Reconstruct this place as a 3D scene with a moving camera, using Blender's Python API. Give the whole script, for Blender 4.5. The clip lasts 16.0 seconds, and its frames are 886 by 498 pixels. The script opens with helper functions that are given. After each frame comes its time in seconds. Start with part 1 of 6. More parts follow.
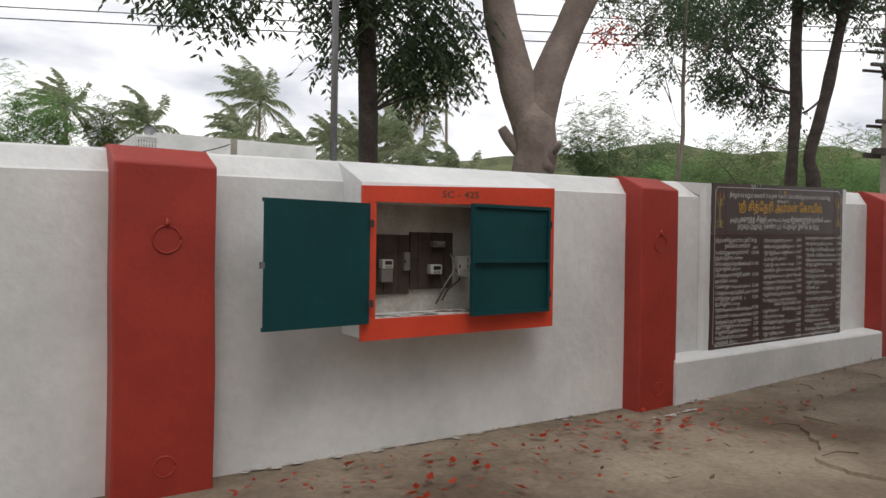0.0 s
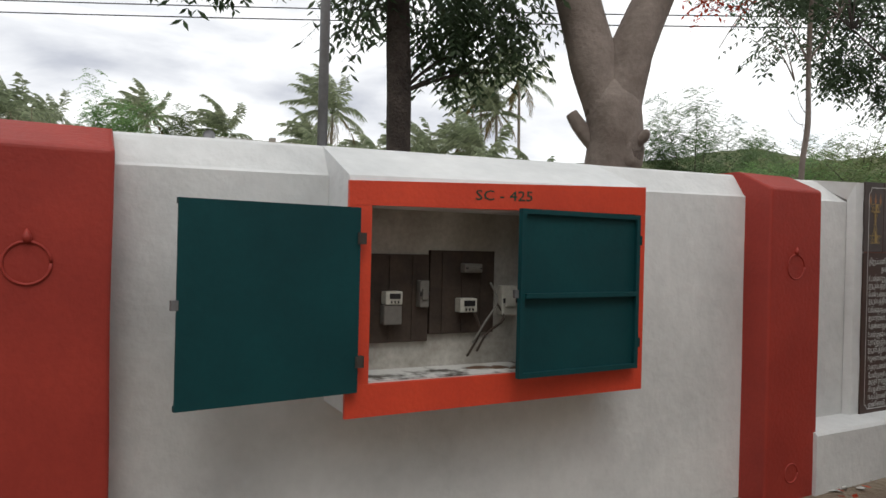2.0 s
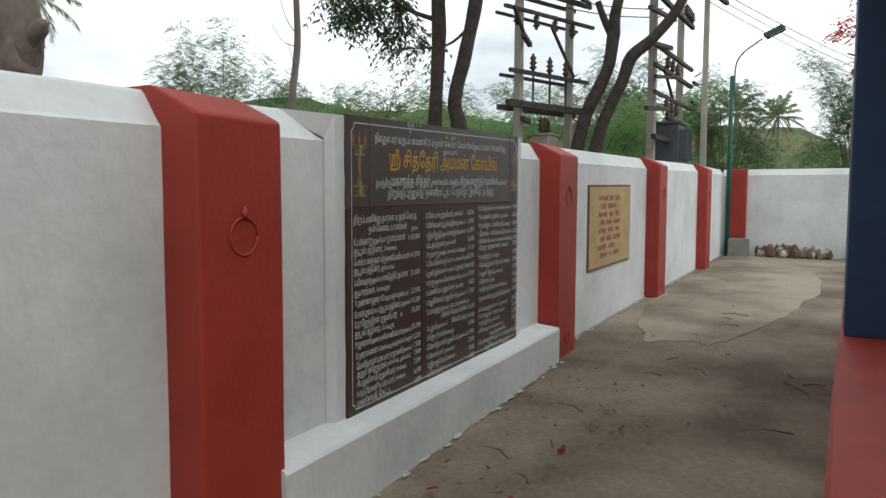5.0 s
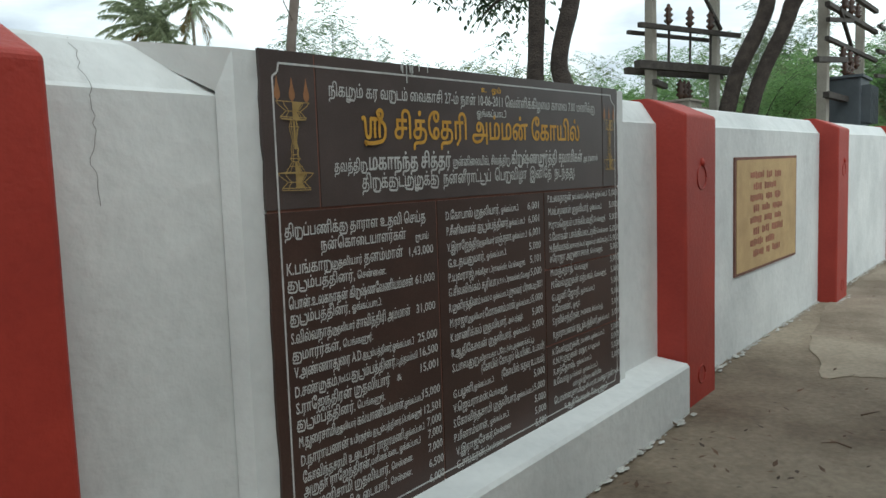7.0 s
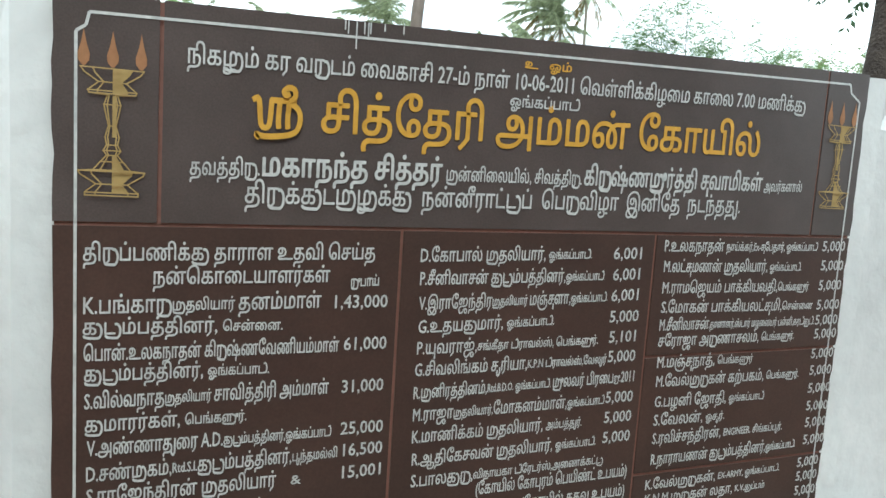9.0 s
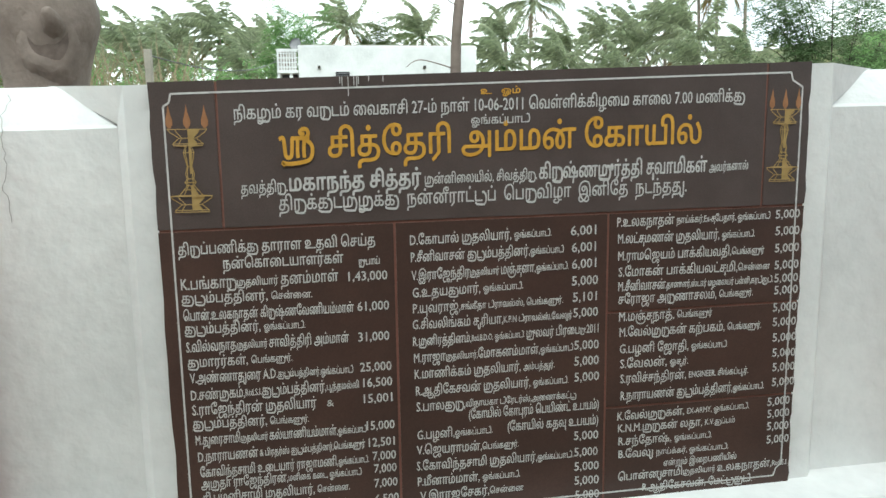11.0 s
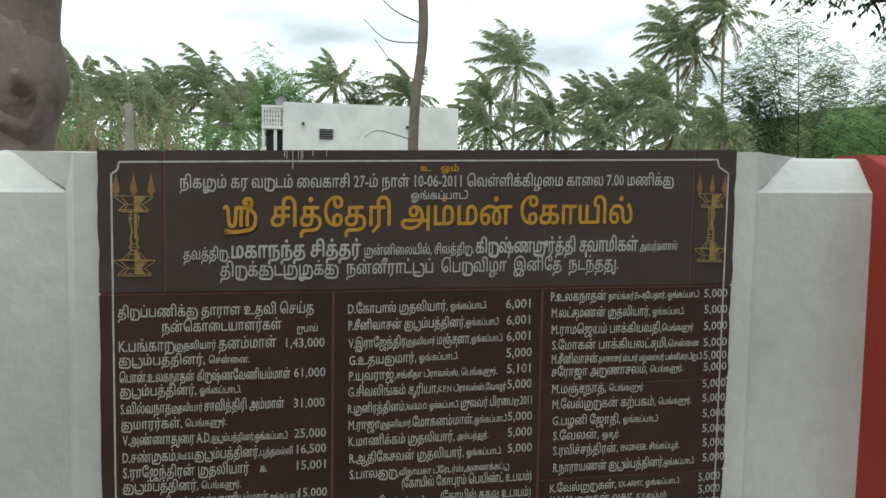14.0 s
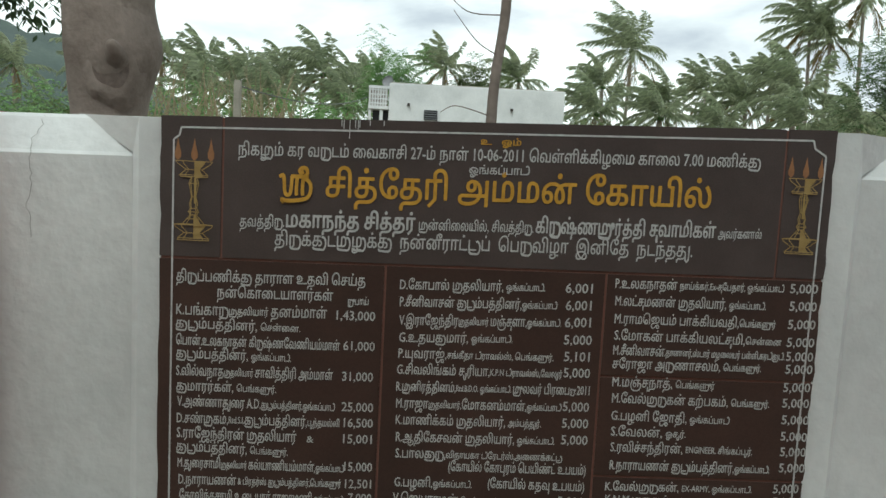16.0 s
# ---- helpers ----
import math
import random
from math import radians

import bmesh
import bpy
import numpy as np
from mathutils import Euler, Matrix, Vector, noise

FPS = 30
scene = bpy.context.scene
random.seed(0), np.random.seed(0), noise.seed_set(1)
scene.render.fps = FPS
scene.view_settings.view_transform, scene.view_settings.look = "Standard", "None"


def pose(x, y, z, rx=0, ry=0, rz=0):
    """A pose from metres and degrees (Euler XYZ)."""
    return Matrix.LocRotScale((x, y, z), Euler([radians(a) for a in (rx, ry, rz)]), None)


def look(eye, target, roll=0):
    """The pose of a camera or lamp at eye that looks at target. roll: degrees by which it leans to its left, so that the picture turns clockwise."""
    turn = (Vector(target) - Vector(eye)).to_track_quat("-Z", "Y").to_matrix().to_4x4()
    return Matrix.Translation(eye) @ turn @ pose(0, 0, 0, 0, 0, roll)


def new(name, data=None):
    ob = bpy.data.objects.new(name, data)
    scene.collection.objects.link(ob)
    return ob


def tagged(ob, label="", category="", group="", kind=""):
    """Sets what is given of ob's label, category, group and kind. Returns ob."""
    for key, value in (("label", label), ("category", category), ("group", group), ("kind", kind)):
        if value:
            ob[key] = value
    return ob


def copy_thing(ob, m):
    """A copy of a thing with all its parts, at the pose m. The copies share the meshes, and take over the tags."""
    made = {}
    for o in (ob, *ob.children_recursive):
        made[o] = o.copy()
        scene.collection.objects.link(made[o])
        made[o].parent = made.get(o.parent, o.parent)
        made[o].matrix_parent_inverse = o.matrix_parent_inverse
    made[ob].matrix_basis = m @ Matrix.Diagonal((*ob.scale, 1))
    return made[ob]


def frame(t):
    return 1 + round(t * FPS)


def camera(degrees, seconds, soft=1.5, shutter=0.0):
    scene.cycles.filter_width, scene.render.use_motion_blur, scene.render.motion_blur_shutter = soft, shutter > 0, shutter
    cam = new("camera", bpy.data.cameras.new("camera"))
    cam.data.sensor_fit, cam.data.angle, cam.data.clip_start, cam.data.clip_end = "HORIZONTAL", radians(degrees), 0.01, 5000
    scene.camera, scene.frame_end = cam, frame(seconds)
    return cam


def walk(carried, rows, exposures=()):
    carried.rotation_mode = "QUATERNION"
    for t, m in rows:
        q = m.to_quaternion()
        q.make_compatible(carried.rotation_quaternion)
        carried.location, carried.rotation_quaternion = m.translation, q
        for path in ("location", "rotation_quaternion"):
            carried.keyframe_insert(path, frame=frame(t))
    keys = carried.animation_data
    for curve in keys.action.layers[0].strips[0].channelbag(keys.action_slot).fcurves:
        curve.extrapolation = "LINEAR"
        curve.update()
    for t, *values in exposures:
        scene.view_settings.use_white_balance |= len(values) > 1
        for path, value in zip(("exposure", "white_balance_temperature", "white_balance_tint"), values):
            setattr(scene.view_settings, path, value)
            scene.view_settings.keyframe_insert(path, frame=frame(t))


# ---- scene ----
cam = camera(63.8, 16.0)
PATH = [
    (0, (-0.077, -0.017, 1.389), (1.013, 1.66, 1.366), 0.9),
    (0.5, (0.186, 0.246, 1.39), (1.155, 1.996, 1.377), 1.3),
    (1, (0.388, 0.618, 1.379), (1.342, 2.376, 1.365), 4.2),
    (1.5, (0.648, 0.903, 1.411), (1.569, 2.679, 1.402), 0.6),
    (2, (0.893, 1.173, 1.461), (1.807, 2.952, 1.455), 1.4),
    (2.5, (1.111, 1.486, 1.488), (2.24, 3.136, 1.529), 0.1),
    (3, (1.347, 1.613, 1.493), (2.619, 3.156, 1.478), -2.3),
    (3.5, (1.662, 1.602, 1.511), (3.205, 2.875, 1.492), -1.8),
    (3.7, (1.776, 1.628, 1.513), (3.419, 2.767, 1.449), -1.6),
    (6, (3.321, 2.185, 1.559), (5.087, 3.111, 1.411), 0.4),
    (6.5, (3.748, 2.255, 1.538), (5.414, 3.351, 1.391), -2.7),
    (7, (4.209, 2.358, 1.552), (5.735, 3.639, 1.374), -1.9),
    (7.5, (4.566, 2.428, 1.562), (5.995, 3.813, 1.36), -2.0),
    (8, (4.99, 2.417, 1.543), (6.169, 4.025, 1.399), -1.1),
    (8.5, (5.323, 2.426, 1.599), (6.241, 4.181, 1.319), 3.0),
    (9, (5.665, 2.42, 1.658), (6.376, 4.275, 1.425), 3.7),
    (11.3, (6.015, 1.661, 1.756), (6.266, 3.623, 1.462), -0.7),
    (11.5, (6.015, 1.649, 1.754), (6.263, 3.618, 1.503), -0.1),
    (12, (6.004, 1.641, 1.753), (6.22, 3.618, 1.545), 0.4),
    (12.5, (5.982, 1.635, 1.77), (6.234, 3.612, 1.601), 0.8),
    (13, (6.006, 1.625, 1.771), (6.24, 3.603, 1.593), 0.6),
    (13.5, (6.055, 1.587, 1.818), (6.355, 3.558, 1.658), 1.6),
    (14, (6.152, 1.626, 1.812), (6.477, 3.594, 1.675), 1.0),
    (14.5, (6.316, 1.685, 1.799), (6.57, 3.665, 1.661), 2.5),
    (15, (6.367, 1.686, 1.782), (6.593, 3.67, 1.664), 1.0),
    (15.5, (6.332, 1.69, 1.767), (6.438, 3.686, 1.698), 2.1),
    (16, (6.319, 1.705, 1.786), (6.357, 3.696, 1.595), 2.9),
]
walk(cam, [(t, look(eye, target, roll)) for t, eye, target, roll in PATH],
     exposures=[(0.0, 0.25, 6550, 10), (3.0, 0.17, 6450, 7), (3.7, 0.17, 6430, 6), (6.0, 0.32, 6000, -2), (7.5, 0.47, 5950, -4), (8.0, 0.75, 5900, -4), (9.0, 1.45, 5800, -5), (11.3, 1.12, 6150, -4), (12.5, 0.6, 6250, -4), (14.0, 0.44, 6200, -5), (14.5, 0.40, 6200, -5), (16.0, 0.36, 6180, -4)])

from mathutils.geometry import delaunay_2d_cdt

# ---- sky and sun: bright broken cloud, sun veiled high behind the walker ----
world = bpy.data.worlds.new("sky")
scene.world = world
world.use_nodes = True
wn, wl = world.node_tree.nodes, world.node_tree.links
wn.clear()


def wnode(kind, **kw):
    n = wn.new(kind)
    for k, v in kw.items():
        n.inputs[k].default_value = v
    return n


sky = wn.new("ShaderNodeTexSky")
sky.sky_type, sky.sun_disc = "NISHITA", False
sky.sun_elevation, sky.sun_rotation = radians(58), radians(200)
sky_bg = wnode("ShaderNodeBackground", Strength=0.1)
wl.new(sky.outputs[0], sky_bg.inputs[0])
wco = wn.new("ShaderNodeTexCoord")
wmap = wn.new("ShaderNodeMapping")
wmap.inputs["Scale"].default_value = (1.0, 1.0, 3.2)
wmap.inputs["Location"].default_value = (0.35, 0.1, 0.2)
wl.new(wco.outputs["Generated"], wmap.inputs[0])
wnoise = wnode("ShaderNodeTexNoise", Scale=3.1, Detail=7.0, Roughness=0.52, Distortion=0.25)
wl.new(wmap.outputs[0], wnoise.inputs["Vector"])
wramp = wn.new("ShaderNodeValToRGB")
wramp.color_ramp.elements[0].position, wramp.color_ramp.elements[0].color = 0.29, (0.52, 0.54, 0.61, 1)
wramp.color_ramp.elements[1].position, wramp.color_ramp.elements[1].color = 0.57, (1.12, 1.12, 1.13, 1)
wl.new(wnoise.outputs["Fac"], wramp.inputs[0])
cloud_bg = wnode("ShaderNodeBackground", Strength=1.0)
wl.new(wramp.outputs[0], cloud_bg.inputs[0])
wnoise2 = wnode("ShaderNodeTexNoise", Scale=2.3, Detail=5.0, Roughness=0.55)
wl.new(wmap.outputs[0], wnoise2.inputs["Vector"])
wcover = wn.new("ShaderNodeValToRGB")
wcover.color_ramp.elements[0].position, wcover.color_ramp.elements[0].color = 0.28, (0.35, 0.35, 0.35, 1)
wcover.color_ramp.elements[1].position, wcover.color_ramp.elements[1].color = 0.42, (1, 1, 1, 1)
wl.new(wnoise2.outputs["Fac"], wcover.inputs[0])
wmix = wn.new("ShaderNodeMixShader")
wl.new(wcover.outputs[0], wmix.inputs[0])
wl.new(sky_bg.outputs[0], wmix.inputs[1])
wl.new(cloud_bg.outputs[0], wmix.inputs[2])
wout = wn.new("ShaderNodeOutputWorld")
wl.new(wmix.outputs[0], wout.inputs[0])

sun_data = bpy.data.lights.new("sun", "SUN")
sun_data.energy, sun_data.angle, sun_data.color = 0.7, radians(18), (1.0, 0.96, 0.9)
sun_ob = new("sun", sun_data)
sun_ob.matrix_world = look((0, 0, 30), (0 + 30 * math.tan(radians(32)) * 0.34, 30 * math.tan(radians(32)) * 0.94, 0))


# ---- materials ----
def mat(name, color, rough=0.7, metal=0.0, dark=None, scale=3.0, fine=60.0, mix=0.35, bump=0.15, dist=0.01, contrast=(0.35, 0.65), vary=0.0, spec=0.4):
    """Paint or stuff with broad stains, fine grain and relief."""
    m = bpy.data.materials.new(name)
    m.use_nodes = True
    nd, lk = m.node_tree.nodes, m.node_tree.links
    b = nd["Principled BSDF"]
    b.inputs["Roughness"].default_value, b.inputs["Metallic"].default_value = rough, metal
    b.inputs["Specular IOR Level"].default_value = spec
    dark = dark or tuple(c * 0.7 for c in color)
    co = nd.new("ShaderNodeTexCoord")
    n1 = nd.new("ShaderNodeTexNoise")
    n1.inputs["Scale"].default_value, n1.inputs["Detail"].default_value, n1.inputs["Roughness"].default_value = scale, 8, 0.6
    n2 = nd.new("ShaderNodeTexNoise")
    n2.inputs["Scale"].default_value, n2.inputs["Detail"].default_value = fine, 5
    lk.new(co.outputs["Object"], n1.inputs["Vector"])
    lk.new(co.outputs["Object"], n2.inputs["Vector"])
    r = nd.new("ShaderNodeValToRGB")
    r.color_ramp.elements[0].position, r.color_ramp.elements[0].color = contrast[0], (*dark, 1)
    r.color_ramp.elements[1].position, r.color_ramp.elements[1].color = contrast[1], (*color, 1)
    lk.new(n1.outputs["Fac"], r.inputs[0])
    mx = nd.new("ShaderNodeMix")
    mx.data_type, mx.blend_type = "RGBA", "MULTIPLY"
    mx.inputs["Factor"].default_value = mix
    lk.new(r.outputs[0], mx.inputs["A"])
    lk.new(n2.outputs["Fac"], mx.inputs["B"])
    last = mx.outputs["Result"]
    if vary:
        oi = nd.new("ShaderNodeNewGeometry")
        hs = nd.new("ShaderNodeHueSaturation")
        ma = nd.new("ShaderNodeMapRange")
        ma.inputs["To Min"].default_value, ma.inputs["To Max"].default_value = 1 - vary, 1 + vary
        lk.new(oi.outputs["Random Per Island"], ma.inputs["Value"])
        lk.new(ma.outputs[0], hs.inputs["Value"])
        lk.new(last, hs.inputs["Color"])
        last = hs.outputs[0]
    lk.new(last, b.inputs["Base Color"])
    if bump:
        add = nd.new("ShaderNodeMath")
        add.operation = "ADD"
        lk.new(n1.outputs["Fac"], add.inputs[0])
        lk.new(n2.outputs["Fac"], add.inputs[1])
        bp = nd.new("ShaderNodeBump")
        bp.inputs["Strength"].default_value, bp.inputs["Distance"].default_value = bump, dist
        lk.new(add.outputs[0], bp.inputs["Height"])
        lk.new(bp.outputs[0], b.inputs["Normal"])
    return m


WHITE = mat("white_limewash", (0.77, 0.775, 0.77), 0.85, dark=(0.60, 0.61, 0.61), scale=1.3, fine=17, mix=0.16, bump=0.3, dist=0.02, contrast=(0.30, 0.62))
GRIME = mat("grimy_plaster", (0.60, 0.58, 0.53), 0.9, dark=(0.40, 0.375, 0.33), scale=5, fine=40, mix=0.3)
DUST = mat("dusty_sill", (0.72, 0.71, 0.68), 0.95, dark=(0.10, 0.09, 0.075), scale=7, fine=60, mix=0.3, contrast=(0.38, 0.50))
CREAM = mat("cream_wall_paint", (0.48, 0.44, 0.34), 0.85, scale=1.5, fine=30)
RED = mat("red_oxide_paint", (0.40, 0.043, 0.028), 0.55, dark=(0.32, 0.032, 0.022), scale=2.5, fine=50, mix=0.2, bump=0.25)
ORANGE = mat("vermilion_paint", (0.75, 0.075, 0.03), 0.5, dark=(0.64, 0.06, 0.026), scale=4, fine=60, mix=0.15, bump=0.2)
TEAL = mat("dark_teal_enamel", (0.003, 0.056, 0.062), 0.6, dark=(0.002, 0.044, 0.050), scale=3, fine=40, mix=0.15, bump=0.12, spec=0.25)
GRANITE = mat("polished_dark_granite", (0.108, 0.084, 0.079), 0.36, dark=(0.080, 0.062, 0.058), scale=4, fine=220, mix=0.45, bump=0.03, spec=0.3)
GRANITE2 = mat("polished_brown_granite", (0.080, 0.046, 0.037), 0.40, dark=(0.058, 0.035, 0.029), scale=2.5, fine=180, mix=0.4, bump=0.03, spec=0.3)
JOINT = mat("brown_joint_filler", (0.27, 0.13, 0.10), 0.8)
LETTER = mat("white_letter_paint", (0.62, 0.62, 0.605), 0.7, dark=(0.46, 0.46, 0.45), scale=30, bump=0, mix=0.2)
GOLD = mat("gold_letter_paint", (0.66, 0.37, 0.055), 0.5, dark=(0.52, 0.28, 0.035), scale=25, bump=0, mix=0.2)
OLDGOLD = mat("dull_gold_line_paint", (0.44, 0.31, 0.12), 0.6, dark=(0.34, 0.23, 0.08), scale=25, bump=0, mix=0.2)
COPPER = mat("copper_line_paint", (0.42, 0.2, 0.09), 0.6, bump=0)
SAND = mat("yellow_sandstone", (0.60, 0.42, 0.21), 0.8, dark=(0.50, 0.34, 0.17), scale=5, fine=120, mix=0.3)
ROSE = mat("rose_letter_paint", (0.46, 0.19, 0.12), 0.8, bump=0)
CONCRETE = mat("worn_concrete", (0.41, 0.335, 0.25), 0.92, dark=(0.15, 0.107, 0.072), scale=0.55, fine=26, mix=0.55, bump=0.6, dist=0.02, contrast=(0.38, 0.62))
SLAB = mat("newer_concrete", (0.44, 0.365, 0.28), 0.92, dark=(0.20, 0.15, 0.108), scale=0.7, fine=30, mix=0.5, bump=0.5, contrast=(0.34, 0.60))
EARTH = mat("dry_earth", (0.22, 0.17, 0.10), 0.95, dark=(0.10, 0.10, 0.05), scale=0.12, fine=6, mix=0.5)
BARK = mat("grey_brown_bark", (0.33, 0.27, 0.235), 0.9, dark=(0.21, 0.165, 0.14), scale=3.2, fine=30, mix=0.4, bump=0.35, dist=0.025)
SCARM = mat("old_bark_scar", (0.20, 0.155, 0.132), 0.92, dark=(0.13, 0.098, 0.083), scale=6, fine=40, mix=0.5, bump=0.5, dist=0.02)
BARK2 = mat("dark_bark", (0.11, 0.085, 0.072), 0.92, dark=(0.055, 0.042, 0.036), scale=7, fine=50, mix=0.6, bump=0.9, dist=0.03)
LEAF = mat("neem_leaf", (0.115, 0.165, 0.09), 0.5, dark=(0.07, 0.11, 0.058), scale=1.5, bump=0, vary=0.4)
LEAF2 = mat("olive_leaf", (0.20, 0.24, 0.10), 0.55, dark=(0.14, 0.20, 0.08), scale=0.6, bump=0, vary=0.4)
LEAF4 = mat("dark_thorn_leaf", (0.17, 0.25, 0.11), 0.55, dark=(0.10, 0.16, 0.07), scale=0.6, bump=0, vary=0.4)
LEAF3 = mat("bright_leaf", (0.26, 0.42, 0.16), 0.55, dark=(0.16, 0.28, 0.10), scale=0.6, bump=0, vary=0.4)
# Paler than true leaf: distance haze is put into this colour.
FROND = mat("palm_frond", (0.46, 0.50, 0.33), 0.5, dark=(0.32, 0.38, 0.23), scale=0.3, bump=0, vary=0.35)
DRYFROND = mat("dry_palm_frond", (0.30, 0.23, 0.10), 0.7, bump=0, vary=0.3)
PALMTRUNK = mat("palm_trunk", (0.36, 0.31, 0.25), 0.9, scale=3, fine=20)
FLOWER = mat("red_orange_petals", (0.62, 0.08, 0.03), 0.6, dark=(0.5, 0.05, 0.02), bump=0, vary=0.4)
DRYLEAF = mat("dry_leaf", (0.13, 0.075, 0.045), 0.8, bump=0, vary=0.6)
POLEC = mat("cast_concrete_pole", (0.48, 0.44, 0.38), 0.9, dark=(0.36, 0.33, 0.28), scale=2, fine=40)
IRON = mat("rusted_iron", (0.10, 0.085, 0.075), 0.7, metal=0.3, dark=(0.055, 0.045, 0.04), scale=9, fine=70)
STEEL = mat("weathered_steel", (0.30, 0.30, 0.31), 0.5, metal=0.6)
GREENPAINT = mat("green_enamel", (0.012, 0.11, 0.075), 0.4, bump=0.05)
PORCELAIN = mat("brown_porcelain", (0.09, 0.045, 0.03), 0.25, bump=0)
TRANSFO = mat("grey_transformer_paint", (0.10, 0.115, 0.13), 0.5)
BLUE = mat("deep_blue_paint", (0.018, 0.05, 0.12), 0.55, dark=(0.014, 0.04, 0.10), bump=0.2)
WOOD = mat("old_meter_board", (0.085, 0.06, 0.045), 0.8, dark=(0.05, 0.036, 0.028), scale=9, fine=60, mix=0.5)
PLASTIC = mat("ivory_plastic", (0.66, 0.65, 0.58), 0.45, bump=0)
DULLPLASTIC = mat("dusty_grey_plastic", (0.22, 0.21, 0.19), 0.6, bump=0)
BLACK = mat("black_plastic", (0.02, 0.02, 0.022), 0.4, bump=0)
STONE = mat("grey_granite_block", (0.30, 0.29, 0.27), 0.9, scale=6)
PALESTONE = mat("pale_rubble", (0.55, 0.52, 0.48), 0.9, dark=(0.2, 0.16, 0.14), scale=8, fine=40, contrast=(0.42, 0.55))
HILLM = mat("hazy_hillside", (0.11, 0.14, 0.12), 1.0, dark=(0.075, 0.10, 0.095), scale=0.03, fine=0.4, bump=0)
GREENHILL = mat("scrubby_green_slope", (0.21, 0.22, 0.10), 1.0, dark=(0.09, 0.115, 0.05), scale=0.045, fine=0.5, mix=0.5, bump=0.8, dist=3.0, contrast=(0.40, 0.60))
GREENLETTER = mat("dark_stencil_paint", (0.03, 0.07, 0.045), 0.7, bump=0)
LIME = mat("lime_splash", (0.62, 0.60, 0.57), 0.95, dark=(0.42, 0.40, 0.37), scale=14, fine=60)


def leafy(m, share=0.6):
    """Lets daylight through thin leaves."""
    nd, lk = m.node_tree.nodes, m.node_tree.links
    b = nd["Principled BSDF"]
    tr = nd.new("ShaderNodeBsdfTranslucent")
    lk.new(b.inputs["Base Color"].links[0].from_socket, tr.inputs["Color"])
    mx = nd.new("ShaderNodeMixShader")
    mx.inputs[0].default_value = share
    lk.new(b.outputs[0], mx.inputs[1])
    lk.new(tr.outputs[0], mx.inputs[2])
    lk.new(mx.outputs[0], nd["Material Output"].inputs["Surface"])


for m in (LEAF, LEAF2, LEAF3, LEAF4, FROND, DRYFROND, FLOWER):
    leafy(m)


# ---- building helpers ----
def mesh_ob(name, verts, faces, material, smooth=False):
    me = bpy.data.meshes.new(name)
    me.from_pydata([tuple(v) for v in verts], [], faces)
    me.materials.append(material)
    if smooth:
        me.polygons.foreach_set("use_smooth", [True] * len(me.polygons))
    me.update()
    return new(name, me)


def thing(name, loc, label, category, group="", kind=""):
    ob = new(name)
    ob.location = loc
    ob.empty_display_size = 0.1
    return tagged(ob, label, category, group, kind)


def under(ob, parent, label=""):
    ob.parent = parent
    if parent.parent is None:
        ob.matrix_parent_inverse = Matrix.Translation(-parent.location)
    if label:
        ob["label"] = label
    return ob


def part(name, bm, material, parent, label="", smooth=False):
    me = bpy.data.meshes.new(name)
    if smooth:
        for f in bm.faces:
            f.smooth = True
    bm.to_mesh(me)
    bm.free()
    me.materials.append(material)
    ob = new(name, me)
    return under(ob, parent, label) if parent else ob


def box_into(bm, lo, hi, m=None, bevel=0.0):
    r = bmesh.ops.create_cube(bm, size=1.0)
    vs = r["verts"]
    c = [(a + b) / 2 for a, b in zip(lo, hi)]
    s = [b - a for a, b in zip(lo, hi)]
    for v in vs:
        v.co = Vector((v.co.x * s[0] + c[0], v.co.y * s[1] + c[1], v.co.z * s[2] + c[2]))
        if m is not None:
            v.co = m @ v.co
    if bevel:
        es = {e for v in vs for e in v.link_edges}
        bmesh.ops.bevel(bm, geom=list(es), offset=bevel, segments=2, affect="EDGES", profile=0.6)


def box(lo, hi, m=None, bevel=0.0):
    bm = bmesh.new()
    box_into(bm, lo, hi, m, bevel)
    return bm


def tube(pts, radii, n=10, wobble=0.0, cap=True):
    """Rings along a bent line: verts and faces."""
    vs, fs = [], []
    pts = [Vector(p) for p in pts]
    side = None
    for i, p in enumerate(pts):
        d = (pts[min(i + 1, len(pts) - 1)] - pts[max(i - 1, 0)]).normalized()
        if side is None:
            side = d.orthogonal().normalized()
        side = (side - d * side.dot(d)).normalized()
        up = d.cross(side)
        for k in range(n):
            a = 2 * math.pi * k / n
            off = side * math.cos(a) + up * math.sin(a)
            r = radii[i] * (1 + wobble * noise.noise(p * 2.3 + off * 1.7))
            vs.append(p + off * r)
    for i in range(len(pts) - 1):
        for k in range(n):
            a, b = i * n + k, i * n + (k + 1) % n
            fs.append((a, b, b + n, a + n))
    if cap:
        fs.append(tuple(range(n))[::-1])
        fs.append(tuple(range((len(pts) - 1) * n, len(pts) * n)))
    return vs, fs


def smooth_line(pts, radii, k=5):
    """Catmull-Rom through the points, with the radii between."""
    P = [Vector(p) for p in pts]
    out, rad = [], []
    for i in range(len(P) - 1):
        p0, p1, p2, p3 = P[max(i - 1, 0)], P[i], P[i + 1], P[min(i + 2, len(P) - 1)]
        for j in range(k):
            t = j / k
            out.append(0.5 * ((2 * p1) + (p2 - p0) * t + (2 * p0 - 5 * p1 + 4 * p2 - p3) * t * t + (3 * p1 - p0 - 3 * p2 + p3) * t ** 3))
            rad.append(radii[i] * (1 - t) + radii[i + 1] * t)
    return out + [P[-1]], rad + [radii[-1]]


